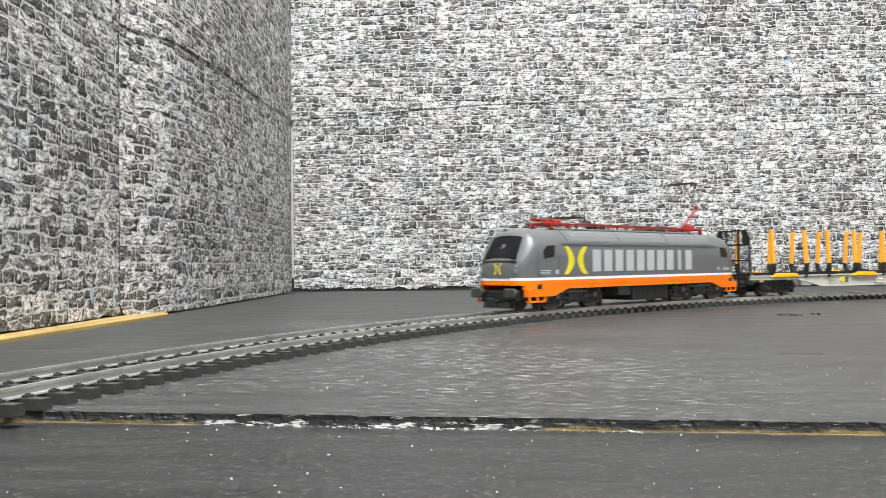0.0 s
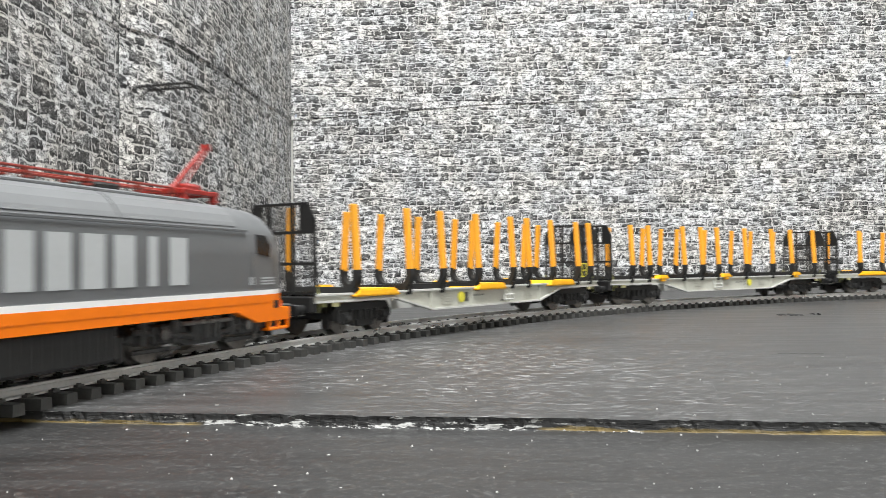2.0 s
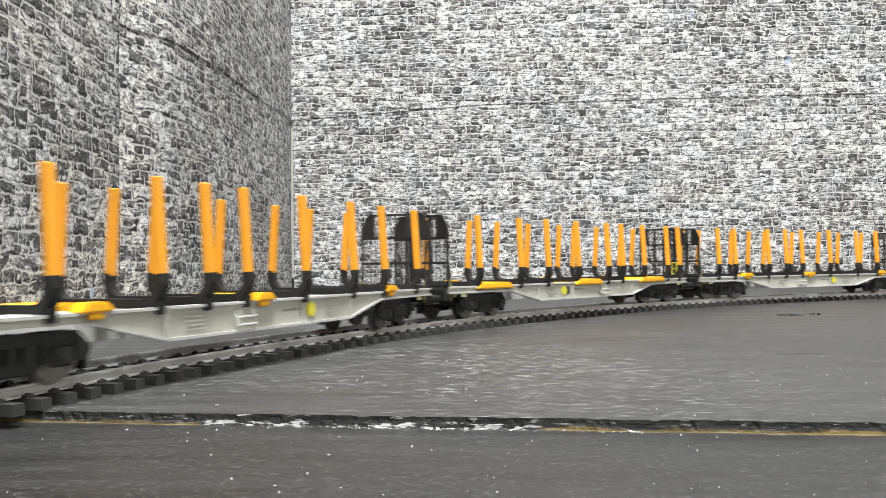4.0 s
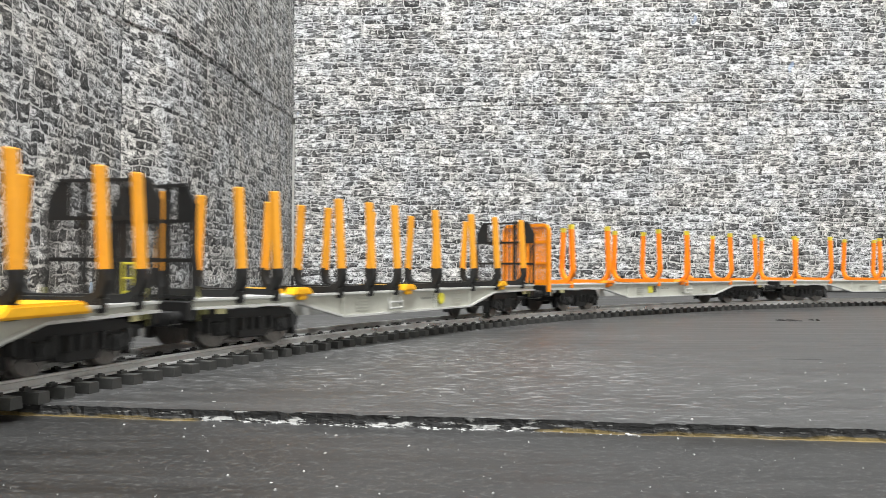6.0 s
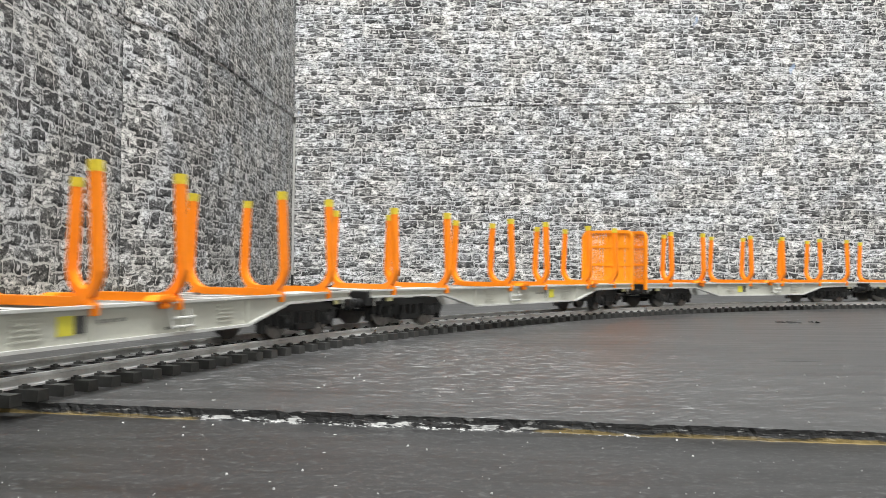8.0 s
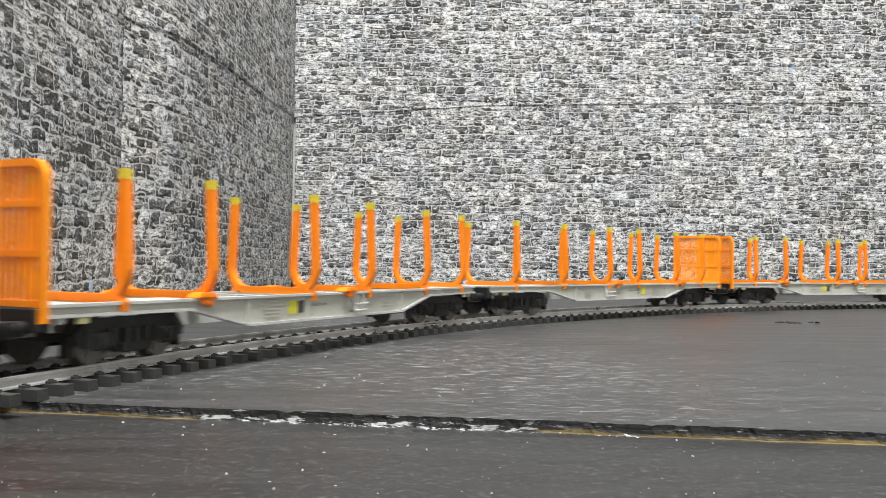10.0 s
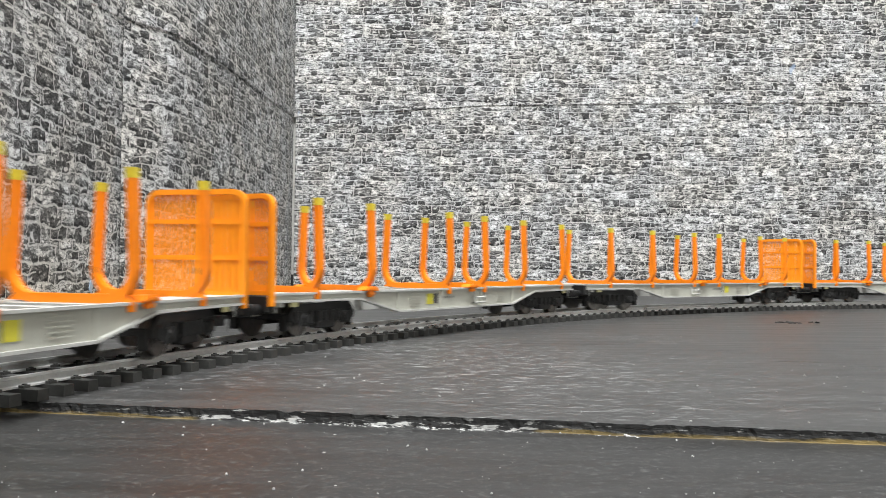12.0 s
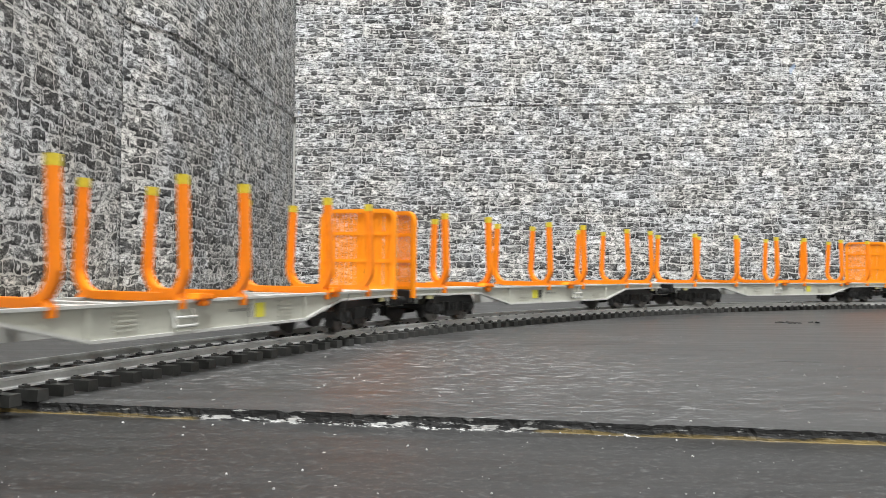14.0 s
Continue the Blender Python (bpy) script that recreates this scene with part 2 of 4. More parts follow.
# ---- mesh helpers (millimetres) ----
def quad_box(bm, x0, x1, y0, y1, z0, z1, bevel=0.0):
    r = bmesh.ops.create_cube(bm, size=1.0)
    for v in r["verts"]:
        v.co = ((x0 + x1) / 2 + v.co.x * (x1 - x0), (y0 + y1) / 2 + v.co.y * (y1 - y0), (z0 + z1) / 2 + v.co.z * (z1 - z0))
    if bevel:
        es = list({e for v in r["verts"] for e in v.link_edges})
        bmesh.ops.bevel(bm, geom=es, offset=bevel, segments=1, affect="EDGES", profile=0.5)


def rod(bm, a, b, r, n=8, r2=None):
    a, b = Vector(a), Vector(b)
    q = (b - a).to_track_quat("Z", "Y").to_matrix().to_4x4()
    bmesh.ops.create_cone(bm, cap_ends=True, segments=n, radius1=r, radius2=r if r2 is None else r2, depth=(b - a).length,
                          matrix=Matrix.Translation((a + b) / 2) @ q)


def prism(bm, pts, axis, lo, hi):
    """A flat outline extruded along an axis. pts: (u, v) in the two other axes, in x, y, z order."""
    def at(p, w):
        return (w, p[0], p[1]) if axis == "x" else (p[0], w, p[1]) if axis == "y" else (p[0], p[1], w)
    a = [bm.verts.new(at(p, lo)) for p in pts]
    b = [bm.verts.new(at(p, hi)) for p in pts]
    bm.faces.new(a)
    bm.faces.new(b[::-1])
    for i in range(len(pts)):
        j = (i + 1) % len(pts)
        bm.faces.new((a[j], a[i], b[i], b[j]))


def strip(bm, path, wide, thick, x=0.0):
    """A bar of rectangular section swept along (y, z) points, wide along x."""
    rings = []
    for i, p in enumerate(path):
        p = Vector(p)
        d = (Vector(path[min(i + 1, len(path) - 1)]) - Vector(path[max(i - 1, 0)])).normalized()
        n = Vector((-d.y, d.x)) * thick / 2
        rings.append([bm.verts.new((x + sx * wide / 2, p.x + s * n.x, p.y + s * n.y)) for sx, s in ((-1, -1), (1, -1), (1, 1), (-1, 1))])
    for r, s in zip(rings, rings[1:]):
        for i in range(4):
            bm.faces.new((r[i], r[(i + 1) % 4], s[(i + 1) % 4], s[i]))
    bm.faces.new(rings[0][::-1])
    bm.faces.new(rings[-1])


WIDE, LONG = [1.0], [1.0]          # breadth of the rolling stock being built, against full scale width


def mesh_of(name, bm, mat, smooth=False):
    bmesh.ops.recalc_face_normals(bm, faces=bm.faces)
    bmesh.ops.scale(bm, vec=(MM * LONG[0], MM * WIDE[0], MM), verts=bm.verts)
    me = bpy.data.meshes.new(name)
    bm.to_mesh(me)
    bm.free()
    me.materials.append(mat)
    if smooth:
        for p in me.polygons:
            p.use_smooth = True
        me.set_sharp_from_angle(angle=radians(38))
    return me


def part(name, bm, mat, parent, label="", at=None, smooth=False):
    ob = new(name, mesh_of(name, bm, mat, smooth))
    ob.parent = parent
    if at is not None:
        ob.matrix_basis = at
    return tagged(ob, label)


def again(ob, at):
    """The same mesh once more under the same parent, at another pose."""
    c = new(ob.name.split(".")[0], ob.data)
    c.parent = ob.parent
    c.matrix_basis = at
    if "label" in ob:
        c["label"] = ob["label"]
    return c


def mm(x, y, z, rx=0, ry=0, rz=0):
    return pose(x * MM, y * MM, z * MM, rx, ry, rz)


def on_track(s, inward=0.0, z=0.0):
    """The pose at s mm along the track: x forward (the way the train goes), y to the inside of the curve."""
    a = A0 - s / RADIUS
    r = RADIUS - inward
    return mm(CX + r * math.cos(a), CY + r * math.sin(a), z, 0, 0, math.degrees(a) + 90)


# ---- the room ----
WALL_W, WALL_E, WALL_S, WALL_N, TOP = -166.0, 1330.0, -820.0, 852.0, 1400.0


def structure(name, bm, mat, label, smooth=False):
    ob = new(name, mesh_of(name, bm, mat, smooth))
    return tagged(ob, label, name.split("_")[0], kind="structure")


def step_y(x):
    """The line at which the far board's edge rises over the near board."""
    return 141.6 - 0.136 * x + 0.5 * noise.noise((x * 0.05, 3.1, 0)) + 0.45 * noise.noise((x * 0.3, 0.4, 0)) + 0.25 * noise.noise((x * 1.1, 7.0, 0))


DROP = -2.05          # how far the near board lies below the far one


def build_boards():
    xs = [WALL_W - 10]
    while xs[-1] < WALL_E:
        xs.append(xs[-1] + (0.7 if -100 < xs[-1] < 110 else 12))
    drop = DROP
    bm = bmesh.new()
    prev = None
    for x in xs:
        y = step_y(x)
        lip = 0.35 * max(0.0, noise.noise((x * 0.4, 2.2, 1)))
        cur = [bm.verts.new(c) for c in ((x, WALL_N + 10, 0), (x, y + 14, 0), (x, y + 1.2, 0), (x, y + 0.1, -0.08 - lip),
                                         )]
        if prev:
            for i in range(len(cur) - 1):
                bm.faces.new((prev[i], prev[i + 1], cur[i + 1], cur[i]))
        prev = cur
    floor = structure("floor_far_board", bm, PAINT, "black-painted board, scratched and dusty", True)
    bm = bmesh.new()
    prev = None
    for x in xs:
        y = step_y(x)
        lip = 0.35 * max(0.0, noise.noise((x * 0.4, 2.2, 1)))
        bulge = 0.7 * noise.noise((x * 0.22, 9.0, 2))
        cur = [bm.verts.new(c) for c in ((x, y + 0.1, -0.08 - lip), (x, y + 0.05 + 0.3 * noise.noise((x * 0.9, 1, 1)), -0.9),
                                         (x, y - 0.15 - 0.3 * abs(bulge), drop + 0.15), (x, y - 0.3 - 0.8 * abs(bulge), drop - 0.1))]
        if prev:
            for i in range(len(cur) - 1):
                bm.faces.new((prev[i], prev[i + 1], cur[i + 1], cur[i]))
        prev = cur
    edge = part("board_edge", bm, EDGE, floor, "chipped board edge with bare tan wood and white filler")
    bm = bmesh.new()
    prev = None
    for x in xs:
        y = step_y(x)
        cur = [bm.verts.new(c) for c in ((x, y + 3, drop), (x, y - 6, drop), (x, WALL_S - 10, drop))]
        if prev:
            for i in range(len(cur) - 1):
                bm.faces.new((prev[i], prev[i + 1], cur[i + 1], cur[i]))
        prev = cur
    structure("floor_near_board", bm, PAINT_NEAR, "black-painted board lying slightly lower, dusty")
    # loose chips of filler and paint along the step
    rng = random.Random(5)
    bm = bmesh.new()
    for _ in range(330):
        x = rng.uniform(-78, 105)
        if not -46 < x < 32 or noise.noise((x * 0.06, 5.5, 0)) < -0.2:
            continue
        y = step_y(x) - rng.uniform(0.0, 1.3)
        s = rng.uniform(0.06, 0.22) * (2 if rng.random() < 0.06 else 1)
        m = Matrix.Translation((x, y, drop + s * 0.3)) @ Euler((rng.uniform(-0.3, 0.3), rng.uniform(-0.3, 0.3), rng.random() * 6)).to_matrix().to_4x4()
        bmesh.ops.create_icosphere(bm, subdivisions=1, radius=1.0, matrix=m @ Matrix.Diagonal((s * 1.8, s * 0.9, s * 0.45, 1)))
    tagged(new("filler_chips", mesh_of("filler_chips", bm, worn("filler_white", (0.36, 0.36, 0.35), 0.8, 0.0, 0.5))),
           "loose white filler chips along the board joint", "debris", kind="stuff")


def build_grains():
    """Pale dust grains lying about on both boards."""
    rng = random.Random(11)
    bm = bmesh.new()
    for _ in range(300):
        y = 62 + 170 * rng.random() ** 1.3
        x = rng.uniform(-0.62, 0.62) * y
        if math.hypot(x - CX, y - CY) > RADIUS - 17:
            continue
        r = rng.choice((0.06, 0.07, 0.08, 0.1, 0.13, 0.2)) * (0.8 + 0.003 * y)
        z = 0 if y > step_y(x) + 1 else DROP
        m = Matrix.Translation((x, y, z + r * 0.25)) @ Euler((rng.random() * 3, rng.random() * 3, rng.random() * 3)).to_matrix().to_4x4()
        bmesh.ops.create_icosphere(bm, subdivisions=1, radius=r, matrix=m @ Matrix.Diagonal((1.2, 0.9, 0.8, 1)))
    tagged(new("dust_grains", mesh_of("dust_grains", bm, worn("dust_pale", (0.34, 0.34, 0.33), 0.8, 0.0, 0.4))),
           "pale dust grains scattered on the black boards", "debris", kind="stuff")


def build_scuffs():
    """Two places where the paint has lifted in thin dark flakes."""
    rng = random.Random(3)
    bm = bmesh.new()
    for x0, x1, y, n in ((157, 168, 398, 26), (174, 177, 400, 6)):
        for _ in range(n):
            x, s = rng.uniform(x0, x1), rng.uniform(0.6, 2.0)
            m = Matrix.Translation((x, y + rng.uniform(-4.0, 4.0), 0.15)) @ Euler((rng.uniform(-0.3, 0.3), rng.uniform(-0.3, 0.3), rng.random() * 6)).to_matrix().to_4x4()
            bmesh.ops.create_icosphere(bm, subdivisions=1, radius=1.0, matrix=m @ Matrix.Diagonal((s, s * 0.6, 0.3, 1)))
    for i in range(16):
        x = 91.5 + i * 0.75
        m = Matrix.Translation((x, 232 - 0.09 * i + rng.uniform(-0.15, 0.15), 0.02))
        bmesh.ops.create_icosphere(bm, subdivisions=1, radius=1.0, matrix=m @ Matrix.Diagonal((0.62, 0.22 + 0.2 * math.sin(i * 0.2), 0.06, 1)))
    tagged(new("paint_flakes", mesh_of("paint_flakes", bm, worn("flake_black", (0.008, 0.008, 0.008), 0.6))),
           "lifted flakes of black paint on the board", "debris", kind="stuff")


def paper_wall(name, pts, low_of, high_of, mat, label, parent, ragged=0.0, waves=0.0, curl=0.0):
    """A sheet of paper that follows plan points; its lower and upper edge are given along x + y, its lower edge is uneven."""
    bm = bmesh.new()
    cols = []
    dist = 0.0
    for i, (x, y) in enumerate(pts):
        if i:
            dist += math.hypot(x - pts[i - 1][0], y - pts[i - 1][1])
        low = low_of(x, y) + ragged * (0.5 + noise.noise((dist * 0.08, 1.3, len(label))) + 0.6 * noise.noise((dist * 0.35, 2.3, len(label))))
        if curl and dist < curl:
            low += curl - math.sqrt(curl * curl - (curl - dist) ** 2)
        top = high_of(x, y)
        col = []
        for k in range(14):
            f = (k / 13) ** 2
            w = waves * noise.noise((dist * 0.008, f * 6, len(label)))
            col.append(bm.verts.new((x + w, y + w, low + (top - low) * f)))
        cols.append(col)
    for a, b in zip(cols, cols[1:]):
        for k in range(13):
            bm.faces.new((a[k], b[k], b[k + 1], a[k + 1]))
    return part(name, bm, mat, parent, label, smooth=True)


def line(a, b, n):
    return [(a[0] + (b[0] - a[0]) * i / n, a[1] + (b[1] - a[1]) * i / n) for i in range(n + 1)]


def seam_north(x, y=0.0):
    """Height at which the two strips of paper on the back wall meet."""
    return ease(((-150, 172.5), (40, 186.5), (320, 192.5), (1330, 205.0)), x)


def seam_west(x, y):
    return ease(((-820, 150.0), (377, 143.0), (483, 154.0), (725, 163.0), (852, 172.0)), y)


def ease(table, x):
    for (x0, a), (x1, b) in zip(table, table[1:]):
        if x <= x1:
            return a + (b - a) * max(0.0, (x - x0) / (x1 - x0))
    return table[-1][1]


def level(z):
    return lambda x, y: z


def build_walls():
    bm = bmesh.new()
    quad_box(bm, WALL_W - 40, WALL_E + 40, WALL_N + 4, WALL_N + 44, -20, TOP)
    north = structure("wall_north", bm, PLASTER, "plaster wall behind printed stone paper")
    bm = bmesh.new()
    quad_box(bm, WALL_W - 44, WALL_W - 4, WALL_S, WALL_N + 4, -20, TOP)
    west = structure("wall_west", bm, PLASTER, "plaster wall behind printed stone paper")
    bm = bmesh.new()
    quad_box(bm, WALL_E, WALL_E + 40, WALL_S, WALL_N + 4, -20, TOP)
    structure("wall_east", bm, PLASTER, "plain plaster wall")
    bm = bmesh.new()
    quad_box(bm, WALL_W - 44, WALL_E + 40, WALL_S - 40, WALL_S, -20, TOP)
    structure("wall_south", bm, PLASTER, "plain plaster wall")
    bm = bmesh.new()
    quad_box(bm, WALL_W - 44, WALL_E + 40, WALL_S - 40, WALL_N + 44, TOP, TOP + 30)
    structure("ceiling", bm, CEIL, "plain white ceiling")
    high = level(TOP - 5)
    def tuck(x, y):
        return seam_north(x) + 2.0
    def tuck_w(x, y):
        return seam_west(x, y) + 2.0
    paper_wall("paper_strip", line((-150, WALL_N), (WALL_E, WALL_N), 700), level(1.7), tuck, PAPER_N, "grey stone-print paper strip, torn lower edge", north, 2.6, 0.4)
    paper_wall("paper_strip", line((-152, WALL_N - 0.9), (WALL_E, WALL_N - 0.9), 300), seam_north, high, PAPER_N, "grey stone-print paper strip above a seam", north, 0.5, 0.4)
    paper_wall("paper_sheet", line((WALL_W + 2, WALL_S), (WALL_W + 2, 450), 300), level(1.6), tuck_w, PAPER_W, "grey stone-print paper above a wood strip", west, 0.8, 0.4)
    paper_wall("paper_sheet", line((WALL_W + 2.4, WALL_S), (WALL_W + 2.4, 450), 300), seam_west, high, PAPER_W, "grey stone-print paper above a seam", west, 0.3, 0.4)
    bend = line((-163.4, 428), (-152, 472), 24) + line((-152, 470), (-148, 560), 30)[1:] + line((-148, 560), (-147, 800), 90)[1:]
    bend += [(-147 - 5 * math.sin(radians(k * 10)), 800 + k * 5.6) for k in range(1, 10)]
    paper_wall("paper_sheet", bend, level(0.6), tuck_w, PAPER_S, "stone-print paper sheet with a curling corner", west, 0.7, 0.4, 7.0)
    paper_wall("paper_sheet", [(x + 0.7, y) for x, y in bend], seam_west, high, PAPER_S, "stone-print paper sheet above a dark seam", west, 0.3, 0.4)
    # added black strip: the shaded gap under the torn paper, put in as colour
    bm = bmesh.new()
    quad_box(bm, WALL_W, WALL_E, WALL_N + 1.2, WALL_N + 3.9, -2, 14)
    structure("baseboard", bm, worn("skirting_black", (0.012, 0.012, 0.012), 0.6), "added black strip standing in for the shaded gap under the torn paper")
    rng = random.Random(21)
    blue = worn("blue_smear", (0.32, 0.40, 0.52), 0.7, 0.0, 0.25)
    for y, z, high in ((394, 13.0, 7.0), (421, 8.0, 4.0)):
        bm = bmesh.new()
        ring = [(y + (1.3 + rng.random()) * math.cos(a), z + high * (0.35 + 0.3 * rng.random()) * math.sin(a)) for a in [i * 0.524 for i in range(12)]]
        prism(bm, ring, "x", WALL_W + 2.4, WALL_W + 2.75)
        part("smear", bm, blue, west, "pale blue smear on the printed paper")
    bm = bmesh.new()
    prism(bm, [(WALL_W, WALL_S + 2), (-155, WALL_S + 2), (-151.5, 250), (-150.0, 330), (-145.5, 400), (-143.0, 440), (-147, 452), (-155, 466), (WALL_W, 466)], "z", -0.2, 1.3)
    tagged(new("wood_strip", mesh_of("wood_strip", bm, WOOD)), "bare tan wooden strip along the wall foot", "strip", kind="structure")


build_boards()
build_grains()
build_scuffs()
build_walls()


# ---- the track ----
PITCH, RAIL_FOOT, RAIL_TOP, GAUGE = 6.657, 2.09, 4.19, 16.5


def sleeper_mesh():
    bm = bmesh.new()
    prism(bm, [(-1.45, 0), (1.45, 0), (1.3, RAIL_FOOT), (-1.3, RAIL_FOOT)], "y", -14.6, 14.6)
    for side in (-1, 1):
        for o in (-1.75, 1.75):
            y = side * (GAUGE / 2 + 0.45) + o
            quad_box(bm, -0.85, 0.85, y - 0.55, y + 0.55, RAIL_FOOT - 0.05, RAIL_FOOT + 0.55)
            quad_box(bm, -0.35, 0.35, y - 0.32, y + 0.32, RAIL_FOOT + 0.5, RAIL_FOOT + 0.8)
    return mesh_of("sleeper", bm, SLEEPER)


def rail_mesh(off):
    """Rail section (foot, web, head) swept round the whole circle. off: to the inside of the curve."""
    sec = [(-1.1, 0), (1.1, 0), (1.05, 0.28), (0.28, 0.45), (0.25, 1.45), (0.5, 1.62), (0.48, 2.1), (-0.48, 2.1), (-0.5, 1.62), (-0.25, 1.45), (-0.28, 0.45), (-1.05, 0.28)]
    n = 900
    verts, faces = [], []
    for i in range(n):
        a = 2 * math.pi * i / n
        for u, w in sec:
            r = RADIUS - off + u
            verts.append(((CX + r * math.cos(a)) * MM, (CY + r * math.sin(a)) * MM, (RAIL_FOOT + w) * MM))
    k = len(sec)
    for i in range(n):
        j = (i + 1) % n
        for p in range(k):
            q = (p + 1) % k
            faces.append((i * k + p, i * k + q, j * k + q, j * k + p))
    me = bpy.data.meshes.new("rail")
    me.from_pydata(verts, [], faces)
    me.materials.append(STEEL)
    bm = bmesh.new()
    bm.from_mesh(me)
    bmesh.ops.recalc_face_normals(bm, faces=bm.faces)
    bm.to_mesh(me)
    bm.free()
    return me


def build_track():
    track = tagged(new("track"), "nickel-silver model rails on black plastic sleepers", "track", kind="structure")
    for off in (GAUGE / 2 + 0.45, -GAUGE / 2 - 0.45):
        r = new("rail", rail_mesh(off))
        r.parent = track
    bm = bmesh.new()
    quad_box(bm, -4.6, 4.6, 0.35, 0.95, 0.35, 1.5, 0.12)
    quad_box(bm, -4.6, 4.6, -0.95, -0.35, 0.35, 1.5, 0.12)
    quad_box(bm, -4.6, 4.6, -1.25, 1.25, -0.1, 0.12)
    joiner = part("rail_joiner", bm, worn("joiner_metal", (0.78, 0.78, 0.76), 0.25, 1.0), track, "bright metal rail joiner")
    first = True
    for s in (180.0, 521.0, 862.0, -161.0):
        for off in (GAUGE / 2 + 0.45, -GAUGE / 2 - 0.45):
            m = on_track(s, off, RAIL_FOOT)
            if first:
                joiner.matrix_basis, first = m, False
            else:
                again(joiner, m)
    return track


TRACK = build_track()


# ---- shared rolling-stock pieces ----
def wheel_pair(r, name="wheelset"):
    bm = bmesh.new()
    rod(bm, (0, -9.5, 0), (0, 9.5, 0), 0.9, 8)
    for s in (-1, 1):
        rod(bm, (0, s * 7.0, 0), (0, s * 7.6, 0), r + 0.8, 24)
        rod(bm, (0, s * 7.6, 0), (0, s * 9.3, 0), r, 24)
        rod(bm, (0, s * 9.3, 0), (0, s * 9.6, 0), r * 0.45, 12)
        for k in range(4):
            a = k * math.pi / 2
            quad_box(bm, math.cos(a) * r * 0.66 - 0.5, math.cos(a) * r * 0.66 + 0.5, s * 9.3 - 0.15, s * 9.3 + 0.15,
                     math.sin(a) * r * 0.66 - 0.5, math.sin(a) * r * 0.66 + 0.5)
    return mesh_of(name, bm, DARKMETAL, True)


WAGON_WHEEL, LOCO_WHEEL = wheel_pair(5.1), wheel_pair(6.6)


def wagon_bogie(parent, x, turn, spun):
    """A two-axle freight bogie: cranked side frames, axle boxes, springs, bolster."""
    bm = bmesh.new()
    for s in (-1, 1):
        y0, y1 = s * 10.6, s * 12.2
        lo, hi = min(y0, y1), max(y0, y1)
        prism(bm, [(-17, 10.6), (-14, 13.6), (14, 13.6), (17, 10.6), (16.5, 8.6), (13, 8.2), (8, 9.4), (5.5, 6.4), (-5.5, 6.4), (-8, 9.4), (-13, 8.2), (-16.5, 8.6)], "y", lo, hi)
        for ax in (-10.4, 10.4):
            quad_box(bm, ax - 2.1, ax + 2.1, min(s * 12.0, s * 13.4), max(s * 12.0, s * 13.4), 7.2, 10.8, 0.3)
            rod(bm, (ax, s * 13.2, 9.2), (ax, s * 14.0, 9.2), 1.3, 10)
            for o in (-3.4, 3.4):
                rod(bm, (ax + o, s * 12.4, 8.0), (ax + o, s * 12.4, 11.6), 0.9, 8)
        quad_box(bm, -4.6, 4.6, min(s * 11.8, s * 13.2), max(s * 11.8, s * 13.2), 6.2, 8.4, 0.3)
        for o in (-3, 0, 3):
            rod(bm, (o, s * 12.7, 8.2), (o, s * 12.7, 11.4), 1.1, 8)
        for ax in (-16.6, 16.6):
            quad_box(bm, ax - 0.7, ax + 0.7, min(s * 8, s * 11), max(s * 8, s * 11), 6.0, 10.6, 0.2)
    quad_box(bm, -4, 4, -11, 11, 9.8, 12.8, 0.4)
    quad_box(bm, -17, -15.4, -11, 11, 9.2, 10.8)
    quad_box(bm, 15.4, 17, -11, 11, 9.2, 10.8)
    b = part("bogie", bm, BLACK, parent, "black two-axle bogie", mm(x, 0, 0, 0, 0, turn))
    for s in (-1, 1):
        for ax in (-10.4, 10.4):
            bm = bmesh.new()
            rod(bm, (ax, s * 13.95, 9.2), (ax, s * 14.25, 9.2), 0.8, 10)
            part("axle_cap", bm, UNDER, b)
    for ax in (-10.4, 10.4):
        w = new("wheelset", WAGON_WHEEL)
        w.parent = b
        w.matrix_basis = mm(ax, 0, RAIL_TOP + 5.1)
        spun.append((w, ax, RAIL_TOP + 5.1, 5.1))
    return b


def buffer_mesh():
    bm = bmesh.new()
    rod(bm, (0, 0, 0), (2.6, 0, 0), 1.5, 12)
    rod(bm, (2.6, 0, 0), (4.2, 0, 0), 1.1, 12)
    quad_box(bm, 4.2, 4.8, -2.4, 2.4, -1.7, 1.7, 0.25)
    return mesh_of("buffer", bm, BLACK, True)


BUFFER_MESH = buffer_mesh()
WIDE[0] = 0.92
HALF = 99.0          # half a wagon's frame


def arc_pts(y0, z0, r, a0, a1, n=5):
    return [(y0 + r * math.cos(radians(a0 + (a1 - a0) * i / n)), z0 + r * math.sin(radians(a0 + (a1 - a0) * i / n))) for i in range(n + 1)]


def cradle_path(top, lean, half=16.2, z=17.6, r=4.6):
    """The half of a stake cradle on one side: from the middle of the deck out, round the corner and up."""
    pts = [(0, z), (half - r - 2, z)] + arc_pts(half - r, z + r, r, -90, -lean, 6)
    y, zz = pts[-1]
    pts.append((y - (top - zz) * math.tan(radians(lean)), top))
    return pts


def black_cradle_mesh():
    bm = bmesh.new()
    p = cradle_path(24.0, 4.0)
    strip(bm, [(-y, z) for y, z in p[::-1]] + p[1:], 2.8, 2.0)
    for s in (-1, 1):
        prism(bm, [(s * 12.0, 17.2), (s * 14.6, 18.8), (s * 16.3, 18.2), (s * 15.9, 15.4), (s * 15.1, 15.4), (s * 14.9, 16.8)], "x", -1.0, 1.0)
    return mesh_of("cradle", bm, BLACK)


